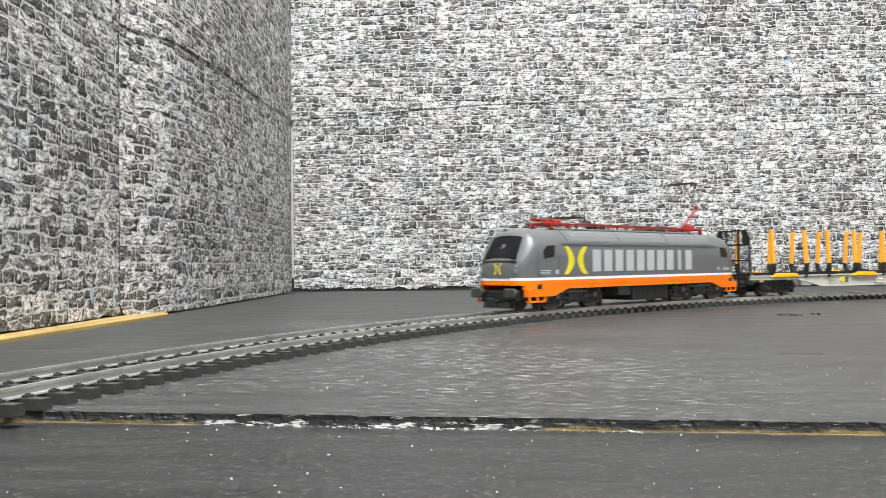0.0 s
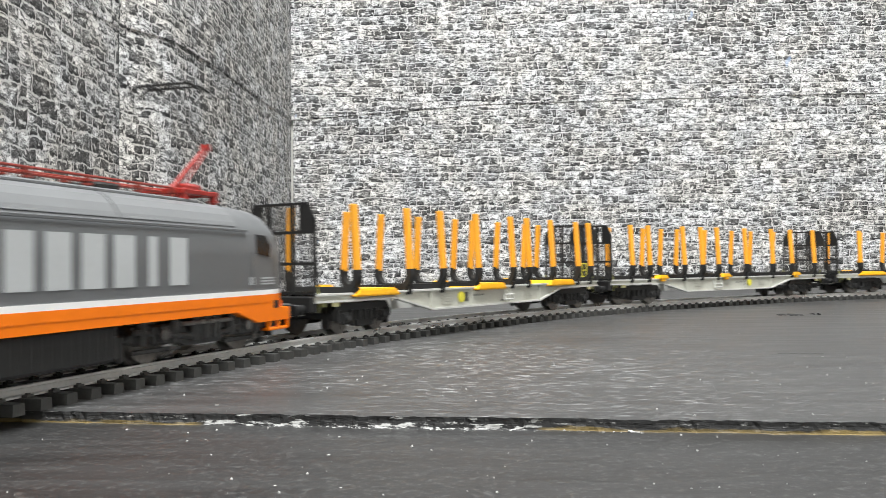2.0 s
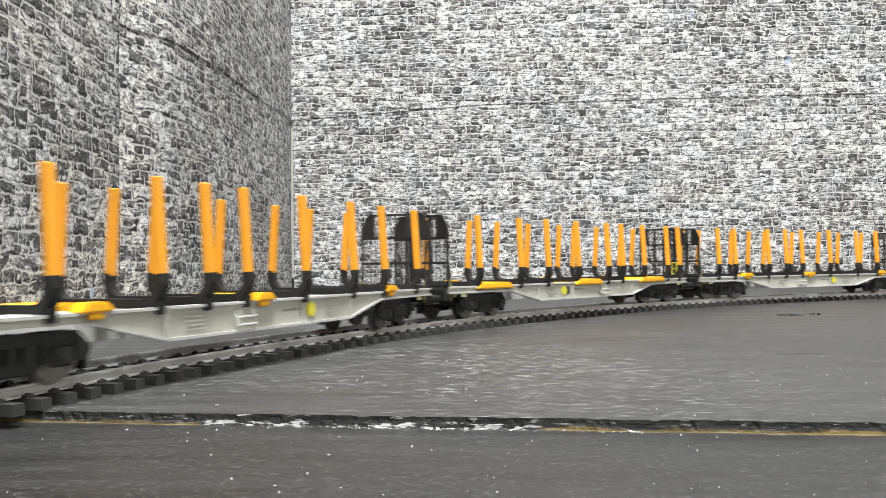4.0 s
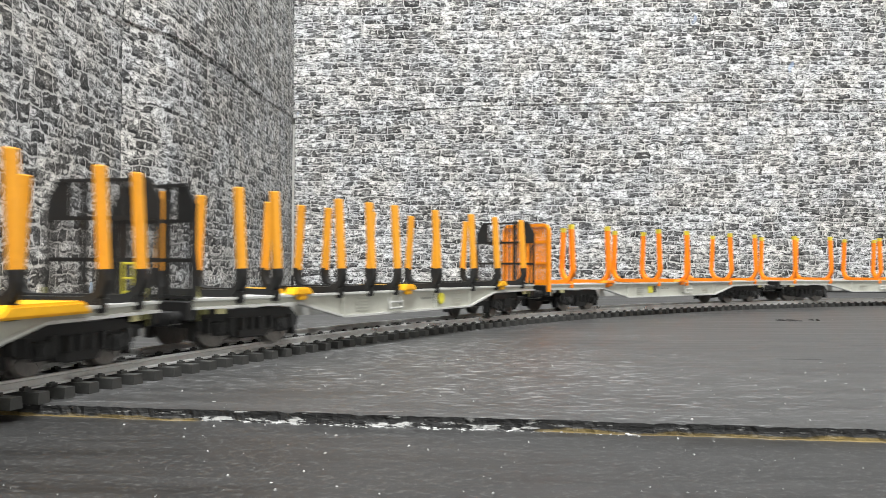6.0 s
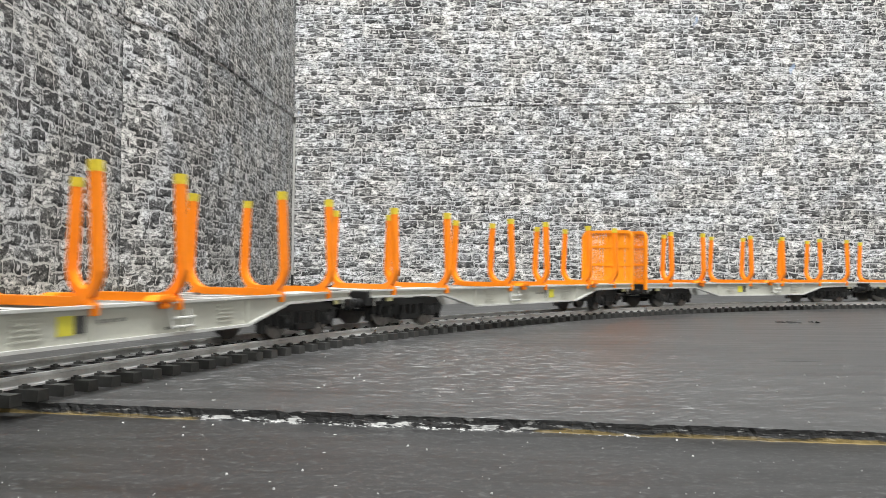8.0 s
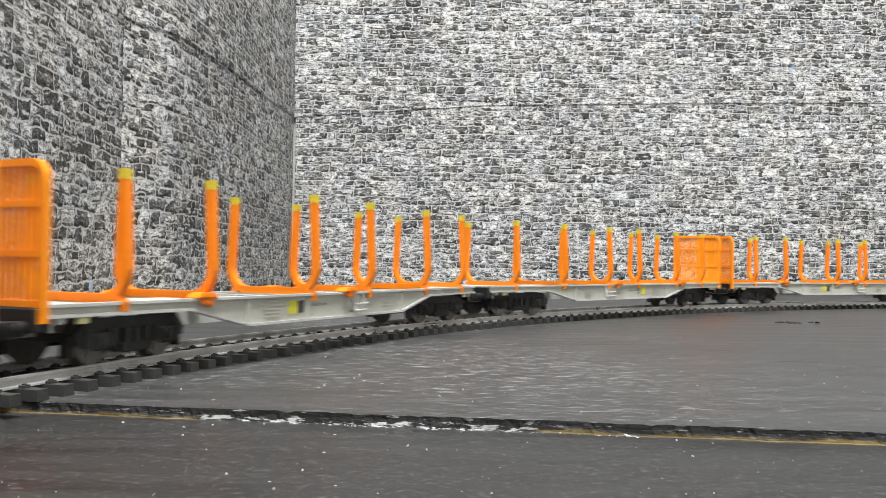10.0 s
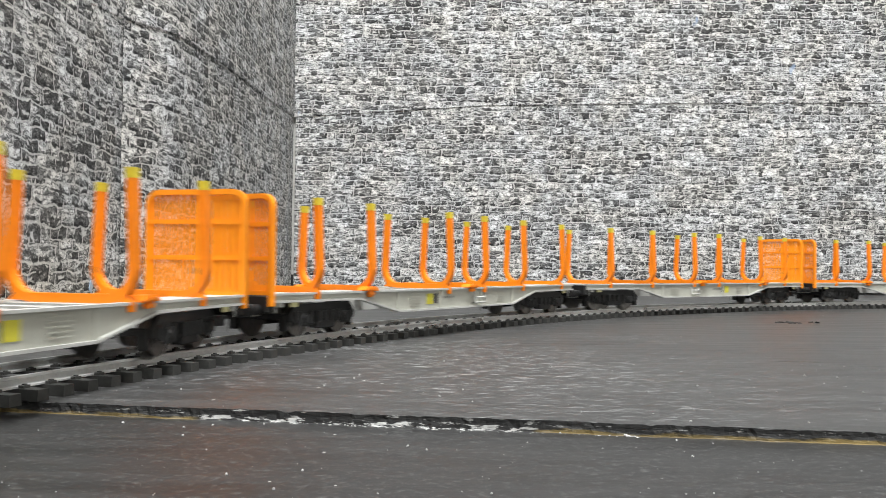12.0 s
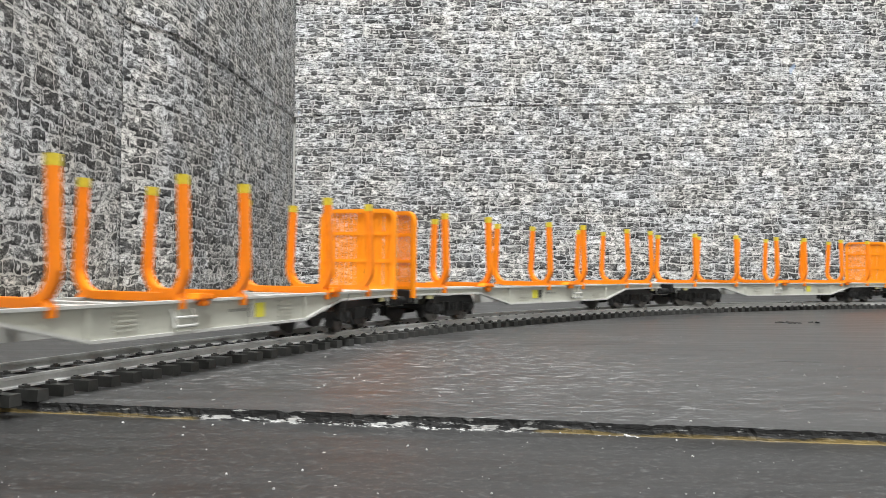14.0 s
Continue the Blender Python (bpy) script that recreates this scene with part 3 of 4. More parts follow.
def stake_mesh():
    bm = bmesh.new()
    y0, z0 = cradle_path(24.0, 4.0)[-1]
    top = 44.6
    strip(bm, [(y0 + 0.04, z0 - 0.8), (y0 - (top - z0) * math.tan(radians(4.0)), top)], 2.35, 2.0)
    bmesh.ops.bevel(bm, geom=list(bm.edges), offset=0.25, segments=1, affect="EDGES")
    return mesh_of("stake", bm, AMBER)


ORANGE_PATH = cradle_path(42.2, 3.0, 16.1, 17.5, 6.2)


def orange_cradle_mesh():
    bm = bmesh.new()
    p = ORANGE_PATH
    strip(bm, [(-y, z) for y, z in p[::-1]] + p[1:], 2.1, 1.9)
    for s in (-1, 1):
        # the tapered claw that grips the sill
        prism(bm, [(s * 11.6, 17.0), (s * 14.4, 18.4), (s * 15.9, 16.9), (s * 15.75, 14.9), (s * 15.0, 14.9), (s * 14.85, 16.6)], "x", -0.9, 0.9)
    return mesh_of("stake_cradle", bm, STAKE)


def orange_tip_mesh():
    bm = bmesh.new()
    y0, z0 = ORANGE_PATH[-1]
    strip(bm, [(y0, z0 - 0.1), (y0 - 2.1 * math.tan(radians(3.0)), z0 + 2.1)], 2.2, 2.0)
    return mesh_of("stake_tip", bm, TIP)


CRADLE, STAKE_MESH, U_STAKE, U_TIP = black_cradle_mesh(), stake_mesh(), orange_cradle_mesh(), orange_tip_mesh()


def black_cage_mesh():
    """Bulkhead frame of black bars: chamfered outline and solid shoulder plates."""
    bm = bmesh.new()
    w, top, low = 15.4, 44.4, 16.6
    for s in (-1, 1):
        quad_box(bm, -0.55, 0.55, min(s * 14.7, s * w), max(s * 14.7, s * w), low, 39.5)
        prism(bm, [(s * w, 35.8), (s * w, 39.5), (s * 12.2, top), (s * 9.6, top), (s * 9.6, 35.8)], "x", -0.4, 0.4)
    quad_box(bm, -0.55, 0.55, -12.4, 12.4, top - 0.8, top + 0.02)
    return mesh_of("bulkhead", bm, BLACK)


def orange_bulkhead_mesh():
    """Bulkhead frame with round corners, standing on two feet."""
    bm = bmesh.new()
    w, top, low, r = 15.2, 43.6, 13.4, 3.4
    path = [(-w, low), (-w, top - r)] + arc_pts(-w + r, top - r, r, 180, 90, 5)[1:] + arc_pts(w - r, top - r, r, 90, 0, 5) + [(w, low)]
    strip(bm, path, 1.6, 1.4)
    return mesh_of("bulkhead", bm, PANELORANGE)


def cross_rail_mesh(thick, high, wide, mat):
    bm = bmesh.new()
    quad_box(bm, -thick, thick, -wide, wide, -high, high)
    return mesh_of("cross_rail", bm, mat)


CAGE, PANEL = black_cage_mesh(), orange_bulkhead_mesh()
BLACK_RAIL, ORANGE_RAIL = cross_rail_mesh(0.5, 0.45, 14.7, BLACK), cross_rail_mesh(0.4, 0.6, 14.5, PANELORANGE)


def slat_mesh(thick, wide, mat):
    bm = bmesh.new()
    quad_box(bm, -thick, thick, -wide, wide, 16.2, 43.6)
    return mesh_of("slat", bm, mat)


THIN_BAR, THICK_BAR, SLAT = slat_mesh(0.18, 0.20, BLACK), slat_mesh(0.35, 0.4, BLACK), slat_mesh(0.16, 0.66, PANELORANGE)


def add_bulkhead(wagon, style, m):
    b = new("bulkhead", CAGE if style == "black" else PANEL)
    b.parent, b.matrix_basis = wagon, m
    tagged(b, "black barred end cage" if style == "black" else "slatted orange end wall")
    bars = ([(THIN_BAR, -13.2 + i * 2.2) for i in range(13)] + [(THICK_BAR, -5.3), (THICK_BAR, 5.3)] if style == "black"
            else [(SLAT, -13.65 + i * 1.95) for i in range(15)])
    for z in (17.2, 26.0, 35.4) if style == "black" else (17.0, 26.4, 35.8):
        o = new("cross_rail", BLACK_RAIL if style == "black" else ORANGE_RAIL)
        o.parent, o.matrix_basis = b, mm(0, 0, z)
    if style == "black":
        for y in (-14.2, 14.2):
            bm = bmesh.new()
            rod(bm, (-3.0, y, 17), (-0.4, y, 34), 0.3, 6)
            part("brace", bm, BLACK, b)
    for me, y in bars:
        o = new("bar" if style == "black" else "slat", me)
        o.parent, o.matrix_basis = b, mm(0, y * WIDE[0], 0)


# where the cradles stand, forward of each wagon's middle; the orange ones are set a little differently on every wagon
BLACK_ODD = (81.0, 53.5, 33.8, 10.0, -16.4, -30.0, -51.5, -77.0, -90.5)
BLACK_EVEN = (84.0, 70.5, 42.2, 26.5, 12.0, -14.3, -41.3, -61.6, -86.8)
ORANGE_ODD = (80.4, 56.0, 12.7, -12.8, -43.8, -77.7)
ORANGE_EVEN = (83.0, 49.0, 13.2, -13.3, -50.5, -78.7)
ORANGE_OWN = {7: (80.0, 54.0, 11.9, -18.5, -57.0, -87.0), 9: (80.5, 55.5, 9.0, -16.5, -49.0, -87.0), 11: (82.0, 55.0, 11.0, -18.0, -61.0, -87.0),
              5: (83.5, 56.7, 14.1, -11.8, -56.1, -84.0), 6: (88.0, 58.4, 15.5, -12.3, -51.0, -79.0), 10: (82.0, 49.2, 13.2, -10.0, -52.0, -79.0)}


def spots(k):
    """The cradles' places in the wagon's own space; every other wagon runs turned round."""
    own = (BLACK_ODD if k % 2 else BLACK_EVEN) if k < 5 else ORANGE_OWN.get(k, ORANGE_ODD if k % 2 else ORANGE_EVEN)
    return own if k % 2 else tuple(-x for x in own)




def drum_shape(bm, x, side, half, high):
    """A low wedge with a flat cap, overhanging the sill's edge."""
    lo, hi = min(side * 12.6, side * 16.9), max(side * 12.6, side * 16.9)
    prism(bm, [(x - half, 16.7), (x - half * 0.72, 16.7 + high), (x + half * 0.55, 16.7 + high), (x + half, 16.9)], "y", lo, hi)
    quad_box(bm, x - half * 0.5, x + half * 0.4, min(side * 15.2, side * 16.6), max(side * 15.2, side * 16.6), 15.4, 16.8)
    bmesh.ops.bevel(bm, geom=list(bm.edges), offset=0.35, segments=2, affect="EDGES")


def build_wagon(style, spun):
    """A four-axle timber wagon with fish-bellied sills. x forward. style: 'black' or 'orange'."""
    text = ("grey timber wagon with amber stakes and black cage ends" if style == "black"
            else "grey timber wagon with orange stakes and orange end wall")
    w = tagged(new("timber_wagon"), text, "wagon", "wagons of the train")
    for s in (-1, 1):
        bm = bmesh.new()
        lo, hi = min(s * 13.6, s * 14.8), max(s * 13.6, s * 14.8)
        prism(bm, [(-HALF, 16.7), (HALF, 16.7), (HALF, 14.6), (60, 14.5), (39.3, 9.8), (-39.3, 9.8), (-60, 14.5), (-HALF, 14.6)], "y", lo, hi)
        sill = part("side_sill", bm, FRAMEGREY, w, "pale grey fish-bellied side sill")
        bm = bmesh.new()
        lo, hi = min(s * 13.4, s * 15.7), max(s * 13.4, s * 15.7)
        path = [(-HALF, 14.6), (-60.3, 14.5), (-39.6, 9.8), (39.6, 9.8), (60.3, 14.5), (HALF, 14.6)]
        for a, b in zip(path, path[1:]):
            prism(bm, [(a[0], a[1] - 0.35), (b[0], b[1] - 0.35), (b[0], b[1] + 0.3), (a[0], a[1] + 0.3)], "y", lo, hi)
        quad_box(bm, -HALF, HALF, lo, hi, 16.3, 16.9)
        part("flange", bm, DECKGREY, sill)
        for end in (-1, 1):
            bm = bmesh.new()
            quad_box(bm, end * 90 - 1.5, end * 90 + 1.5, min(s * 14.6, s * 15.2), max(s * 14.6, s * 15.2), 12.9, 14.7)
            part("end_plate", bm, PLATE, sill, "pale cream label plate")
        # stiffening ribs, louvre lines, steps and marks on the sill's face
        f0, f1 = 14.75, 15.35
        bm = bmesh.new()
        quad_box(bm, -0.6, 0.6, min(s * f0, s * f1), max(s * f0, s * f1), 10.1, 16.3)
        rib = part("rib", bm, FRAMEGREY, sill, at=mm(-40, 0, 0))
        for x in (-14, 14, 40):
            again(rib, mm(x, 0, 0))
        bm = bmesh.new()
        quad_box(bm, -3.2, 3.2, min(s * f0, s * 15.1), max(s * f0, s * 15.1), 11.2, 11.55)
        louvre = part("louvre", bm, FRAMEGREY, sill, at=mm(-30, 0, 0))
        for i in range(1, 10):
            again(louvre, mm(-30 if i < 5 else 30, 0, (i % 5) * 0.95))
        bm = bmesh.new()
        for z in (11.3, 13.2):
            rod(bm, (-16.0, s * 16.2, z), (-9.0, s * 16.2, z), 0.3, 6)
        for x in (-16.0, -9.0):
            rod(bm, (x, s * 15.0, 15.0), (x, s * 16.2, 11.0), 0.3, 6)
        part("step_iron", bm, DECKGREY, sill)
        bm = bmesh.new()
        spot = 21 if s > 0 else 18
        if style == "black":
            rod(bm, (spot, s * 14.7, 13.4), (spot, s * 15.4, 13.4), 2.0, 16)
        else:
            quad_box(bm, spot - 2.0, spot + 2.0, min(s * 14.8, s * 14.95), max(s * 14.8, s * 14.95), 11.6, 15.2)
        part("mark", bm, MARKYELLOW, sill, "small yellow plate")
        bm = bmesh.new()
        quad_box(bm, spot - 5.0, spot - 2.4, min(s * 14.8, s * 14.95), max(s * 14.8, s * 14.95), 11.8, 15.1)
        part("mark", bm, MARKDARK, sill, "small dark plate")
        bm = bmesh.new()
        for i in range(4):
            quad_box(bm, 5 + i * 2.4, 6.6 + i * 2.4, min(s * 14.8, s * 14.93), max(s * 14.8, s * 14.93), 13.4, 14.1)
            quad_box(bm, -12 + i * 1.2, -11.3 + i * 1.2, min(s * 14.8, s * 14.93), max(s * 14.8, s * 14.93), 10.8, 11.4)
        part("lettering", bm, LETTERING, sill)
    bm = bmesh.new()
    for x in range(-96, 97, 12):
        quad_box(bm, x - 1.8, x + 1.8, -13.6, 13.6, 14.4, 16.5)
    quad_box(bm, -HALF, HALF, -3.2, -1.8, 10, 16.0)
    quad_box(bm, -HALF, HALF, 1.8, 3.2, 10, 16.0)
    for s in (-1, 1):
        quad_box(bm, s * 92 - 6.8, s * 92 + 6.8, -13.58, 13.58, 15.3, 16.7)
        for y in (-9.5, 9.5):
            quad_box(bm, s * 70 - 9, s * 70 + 9, y - 3.4, y + 3.4, 16.4, 17.0, 0.2)
    part("deck_frame", bm, DECKGREY, w, "light grey deck cross-members")
    for s in (-1, 1):
        bm = bmesh.new()
        quad_box(bm, min(s * 97.5, s * 100.5), max(s * 97.5, s * 100.5), -14.6, 14.6, 11.6, 16.3, 0.3)
        rod(bm, (s * 99.5, 0, 11.2), (s * 105, 0, 9.6), 0.8, 6)
        quad_box(bm, min(s * 104, s * 106.8), max(s * 104, s * 106.8), -1.6, 1.6, 7.8, 11.0, 0.3)
        beam = part("headstock", bm, BLACK, w, "black end beam with coupling")
        for y in (-10, 10):
            b = new("buffer", BUFFER_MESH)
            b.parent = beam
            b.matrix_basis = mm(s * 100.3, y, 12.4, 0, 0, 0 if s > 0 else 180)
        for y in (-14.0, 14.0):
            bm = bmesh.new()
            rod(bm, (s * 96.5, y, 16.2), (s * 96.5, y, 11.4), 0.3, 6)
            rod(bm, (s * 96.5, y, 16.0), (s * 96.5, y, 19.8 if style == "black" else 16.5), 0.4, 6)
            quad_box(bm, s * 95 - 1.0, s * 95 + 1.0, y * 1.03 - 0.4, y * 1.03 + 0.4, 13.0, 14.2)
            part("handrail", bm, RAILYELLOW if style == "black" else DECKGREY, w)
    for s in (-1, 1):
        wagon_bogie(w, s * 75.5, s * 6.6, spun)
    if style == "black":
        for x in spots(1):
            c = new("cradle", CRADLE)
            c.parent = w
            c.matrix_basis = mm(x, 0, 0)
            for turn in (0, 180):
                st = new("stake", STAKE_MESH)
                st.parent = c
                st.matrix_basis = mm(0, 0, 0, 0, 0, turn)
        for s in (-1, 1):
            add_bulkhead(w, "black", mm(s * (HALF + 0.2), 0, 0, 0, 0, 0 if s > 0 else 180))
        bm = bmesh.new()
        for y in (9.4, 12.0):
            rod(bm, (-93.5, y, 17.0), (-93.5, y, 25.5), 0.3, 6)
        for z in (19.0, 22.0, 25.2):
            rod(bm, (-93.5, 9.4, z), (-93.5, 12.0, z), 0.25, 6)
        part("ladder", bm, MARKYELLOW, w, "small yellow end ladder")
        # ratchet housings: long flat ones on one side, small domed ones on the other
        for d0, d1 in ((19, 37), (89, 107), (148, 169)):
            bm = bmesh.new()
            x0, x1 = HALF - d1, HALF - d0
            prism(bm, [(x0 - 3, 15.6), (x0, 18.1), (x1, 18.1), (x1 + 3, 15.6)], "y", 2.0, 16.8)
            bmesh.ops.bevel(bm, geom=list(bm.edges), offset=0.5, segments=2, affect="EDGES")
            part("strap_box", bm, BOXYELLOW, w, "long yellow strap housing")
        for d in (33, 104, 159):
            bm = bmesh.new()
            drum_shape(bm, HALF - d, -1, 4.4, 2.1)
            part("strap_drum", bm, BOXYELLOW, w, "small wedge-shaped yellow strap housing")
    else:
        for x in spots(5):
            c = new("stake_cradle", U_STAKE)
            c.parent = w
            c.matrix_basis = mm(x, 0, 0)
            for turn in (0, 180):
                tp = new("stake_tip", U_TIP)
                tp.parent = c
                tp.matrix_basis = mm(0, 0, 0, 0, 0, turn)
        add_bulkhead(w, "orange", mm(HALF + 0.2, 0, 0))
        for s in (-1, 1):
            for d in (43, 105):
                bm = bmesh.new()
                drum_shape(bm, HALF - d, s, 3.8, 1.5)
                part("strap_drum", bm, STAKE, w, "orange strap housing")
    return w


# ---- the locomotive ----
NOSE_Z = ((-2.4, 19.6), (-2.2, 23.5), (-1.9, 26.0), (-1.2, 27.6), (0.0, 29.6), (3.0, 34.2), (5.5, 38.0), (7.0, 39.6), (9.0, 40.5), (12.0, 41.0), (18.0, 41.35), (27.0, 41.5), (99.0, 41.5))
NOSE_W = ((-2.4, 8.0), (-2.2, 9.5), (-1.9, 10.8), (-1.2, 12.3), (0.0, 13.9), (3.0, 15.5), (7.0, 16.7), (11.0, 17.2), (14.0, 17.3), (99.0, 17.3))
SECTION = ((17.3, 18.7), (17.3, 28.0), (17.2, 33.4), (16.4, 35.2), (14.6, 37.6), (12.6, 39.3), (10.4, 40.4), (7.5, 41.0), (3.5, 41.4), (0.0, 41.5))


def body_point(d, y, z):
    """A point of the full section, drawn in to suit the nose at d mm behind the cab's corner."""
    top, hw = ease(NOSE_Z, d), ease(NOSE_W, d)
    return y * hw / 17.3, 18.7 + (z - 18.7) * (top - 18.7) / (41.5 - 18.7)


def loco_ring(d):
    half = [body_point(d, y, z) for y, z in SECTION]
    return half + [(-y, z) for y, z in half[-2::-1]]


def lofted(bm, stations, ring, close=True):
    rows = []
    for x, d in stations:
        rows.append([bm.verts.new((x, y, z)) for y, z in ring(d)])
    for a, b in zip(rows, rows[1:]):
        for i in range(len(a) - 1):
            bm.faces.new((a[i], a[i + 1], b[i + 1], b[i]))
    if close:
        bm.faces.new(rows[0])
        bm.faces.new(rows[-1][::-1])


def plan_outline(grow=0.0):
    """The body seen from above, counter-clockwise."""
    ds = [-2.4, -2.2, -1.9, -1.2, 0.0, 3.0, 7.0, 11.0, 14.0]
    pts = [(99 - d, ease(NOSE_W, d) + grow) for d in ds]
    right = pts + [(-x, y) for x, y in pts[::-1]]
    return right + [(x, -y) for x, y in right[::-1]]


def patch(bm, d0, d1, y0, y1, n=8, lift=0.22, sgn=1):
    """A strip that lies just proud of the sloping nose."""
    def topline(d, y):
        zz = [body_point(d, a, b) for a, b in SECTION][::-1]
        for (ya, za), (yb, zb) in zip(zz, zz[1:]):
            if abs(y) <= yb:
                return za + (zb - za) * (abs(y) - ya) / max(1e-6, yb - ya)
        return zz[-1][1]
    rows = []
    for i in range(n + 1):
        d = d0 + (d1 - d0) * i / n
        row = []
        for j in range(n + 1):
            f = i / n
            y = (y0 + (y1 - y0) * j / n) * (1 - 0.12 * f)
            row.append(bm.verts.new((sgn * (99 - d + lift * 0.7), y, topline(d, y) + lift * 0.7)))
        rows.append(row)
    for a, b in zip(rows, rows[1:]):
        for j in range(n):
            bm.faces.new((a[j], a[j + 1], b[j + 1], b[j]))


def crescent(bm, cx, z0, z1, bulge, wide, y, sgn, flip):
    """A tall curved stroke, as on the emblem, standing on a side face."""
    n = 10
    rows = []
    for i in range(n + 1):
        f = i / n * 2 - 1
        z = (z0 + z1) / 2 + f * (z1 - z0) / 2
        mid = cx + flip * bulge * (1 - f * f)
        wd = wide * (0.75 + 0.25 * (1 - f * f))
        rows.append((bm.verts.new((mid - wd / 2, y, z)), bm.verts.new((mid + wd / 2, y, z))))
    for a, b in zip(rows, rows[1:]):
        bm.faces.new((a[0], a[1], b[1], b[0]))
    ext = bmesh.ops.extrude_face_region(bm, geom=list(bm.faces))
    bmesh.ops.translate(bm, vec=(0, sgn * 0.12, 0), verts=[v for v in ext["geom"] if isinstance(v, bmesh.types.BMVert)])


def loco_bogie(parent, x, turn, spun):
    bm = bmesh.new()
    for s in (-1, 1):
        lo, hi = min(s * 10.4, s * 12.4), max(s * 10.4, s * 12.4)
        prism(bm, [(-27, 9.6), (-25, 12.6), (-8, 12.6), (-5, 10.4), (5, 10.4), (8, 12.6), (25, 12.6), (27, 9.6), (24, 8.6), (12, 9.2), (7, 7.2), (-7, 7.2), (-12, 9.2), (-24, 8.6)], "y", lo, hi)
        for ax in (-17, 17):
            quad_box(bm, ax - 3.0, ax + 3.0, min(s * 12, s * 14.2), max(s * 12, s * 14.2), 8.2, 12.8, 0.5)
            rod(bm, (ax, s * 14, 10.6), (ax, s * 14.9, 10.6), 1.9, 12)
            for o in (-5.5, 5.5):
                rod(bm, (ax + o, s * 12.8, 8.4), (ax + o, s * 12.8, 13.6), 1.5, 10)
            quad_box(bm, ax - 8, ax + 8, min(s * 12, s * 13), max(s * 12, s * 13), 6.6, 7.6, 0.2)
        for o in (-4, 0, 4):
            rod(bm, (o, s * 13.2, 8.4), (o, s * 13.2, 13.8), 1.6, 10)
        rod(bm, (-26, s * 13.2, 11.5), (-6, s * 13.6, 9.4), 0.7, 8)
        rod(bm, (26, s * 13.2, 11.5), (6, s * 13.6, 9.4), 0.7, 8)
        for ax in (-28, 28):
            quad_box(bm, ax - 1.0, ax + 1.0, min(s * 8, s * 12), max(s * 8, s * 12), 5.2, 11.0, 0.3)
            rod(bm, (ax, s * 9.5, 5.0), (ax, s * 9.5, 9.0), 0.9, 8)
    quad_box(bm, -26, 26, -10, 10, 9.4, 12.4, 0.5)
    b = part("bogie", bm, UNDER, parent, "dark grey motor bogie with coil springs", mm(x, 0, 0, 0, 0, turn))
    for s in (-1, 1):
        for ax in (-17, 17):
            bm = bmesh.new()
            rod(bm, (ax, s * 14.85, 10.6), (ax, s * 15.3, 10.6), 1.25, 12)
            part("axle_cap", bm, GEAR, b, "pale grey axle cap")
            bm = bmesh.new()
            rod(bm, (ax - 6.5, s * 13.9, 13.2), (ax - 4.2, s * 13.6, 6.4), 0.35, 6)
            rod(bm, (ax - 4.2, s * 13.6, 6.4), (ax - 3.4, s * 11.0, 5.2), 0.35, 6)
            part("sand_pipe", bm, GEAR, b, "pale grey sand pipe")
        bm = bmesh.new()
        rod(bm, (-9.5, s * 14.2, 12.4), (9.5, s * 14.2, 12.4), 0.55, 8)
        part("damper", bm, GEAR, b, "grey horizontal damper")
    for ax in (-17, 17):
        w = new("wheelset", LOCO_WHEEL)
        w.parent = b
        w.matrix_basis = mm(ax, 0, RAIL_TOP + 6.6)
        spun.append((w, ax, RAIL_TOP + 6.6, 6.6))


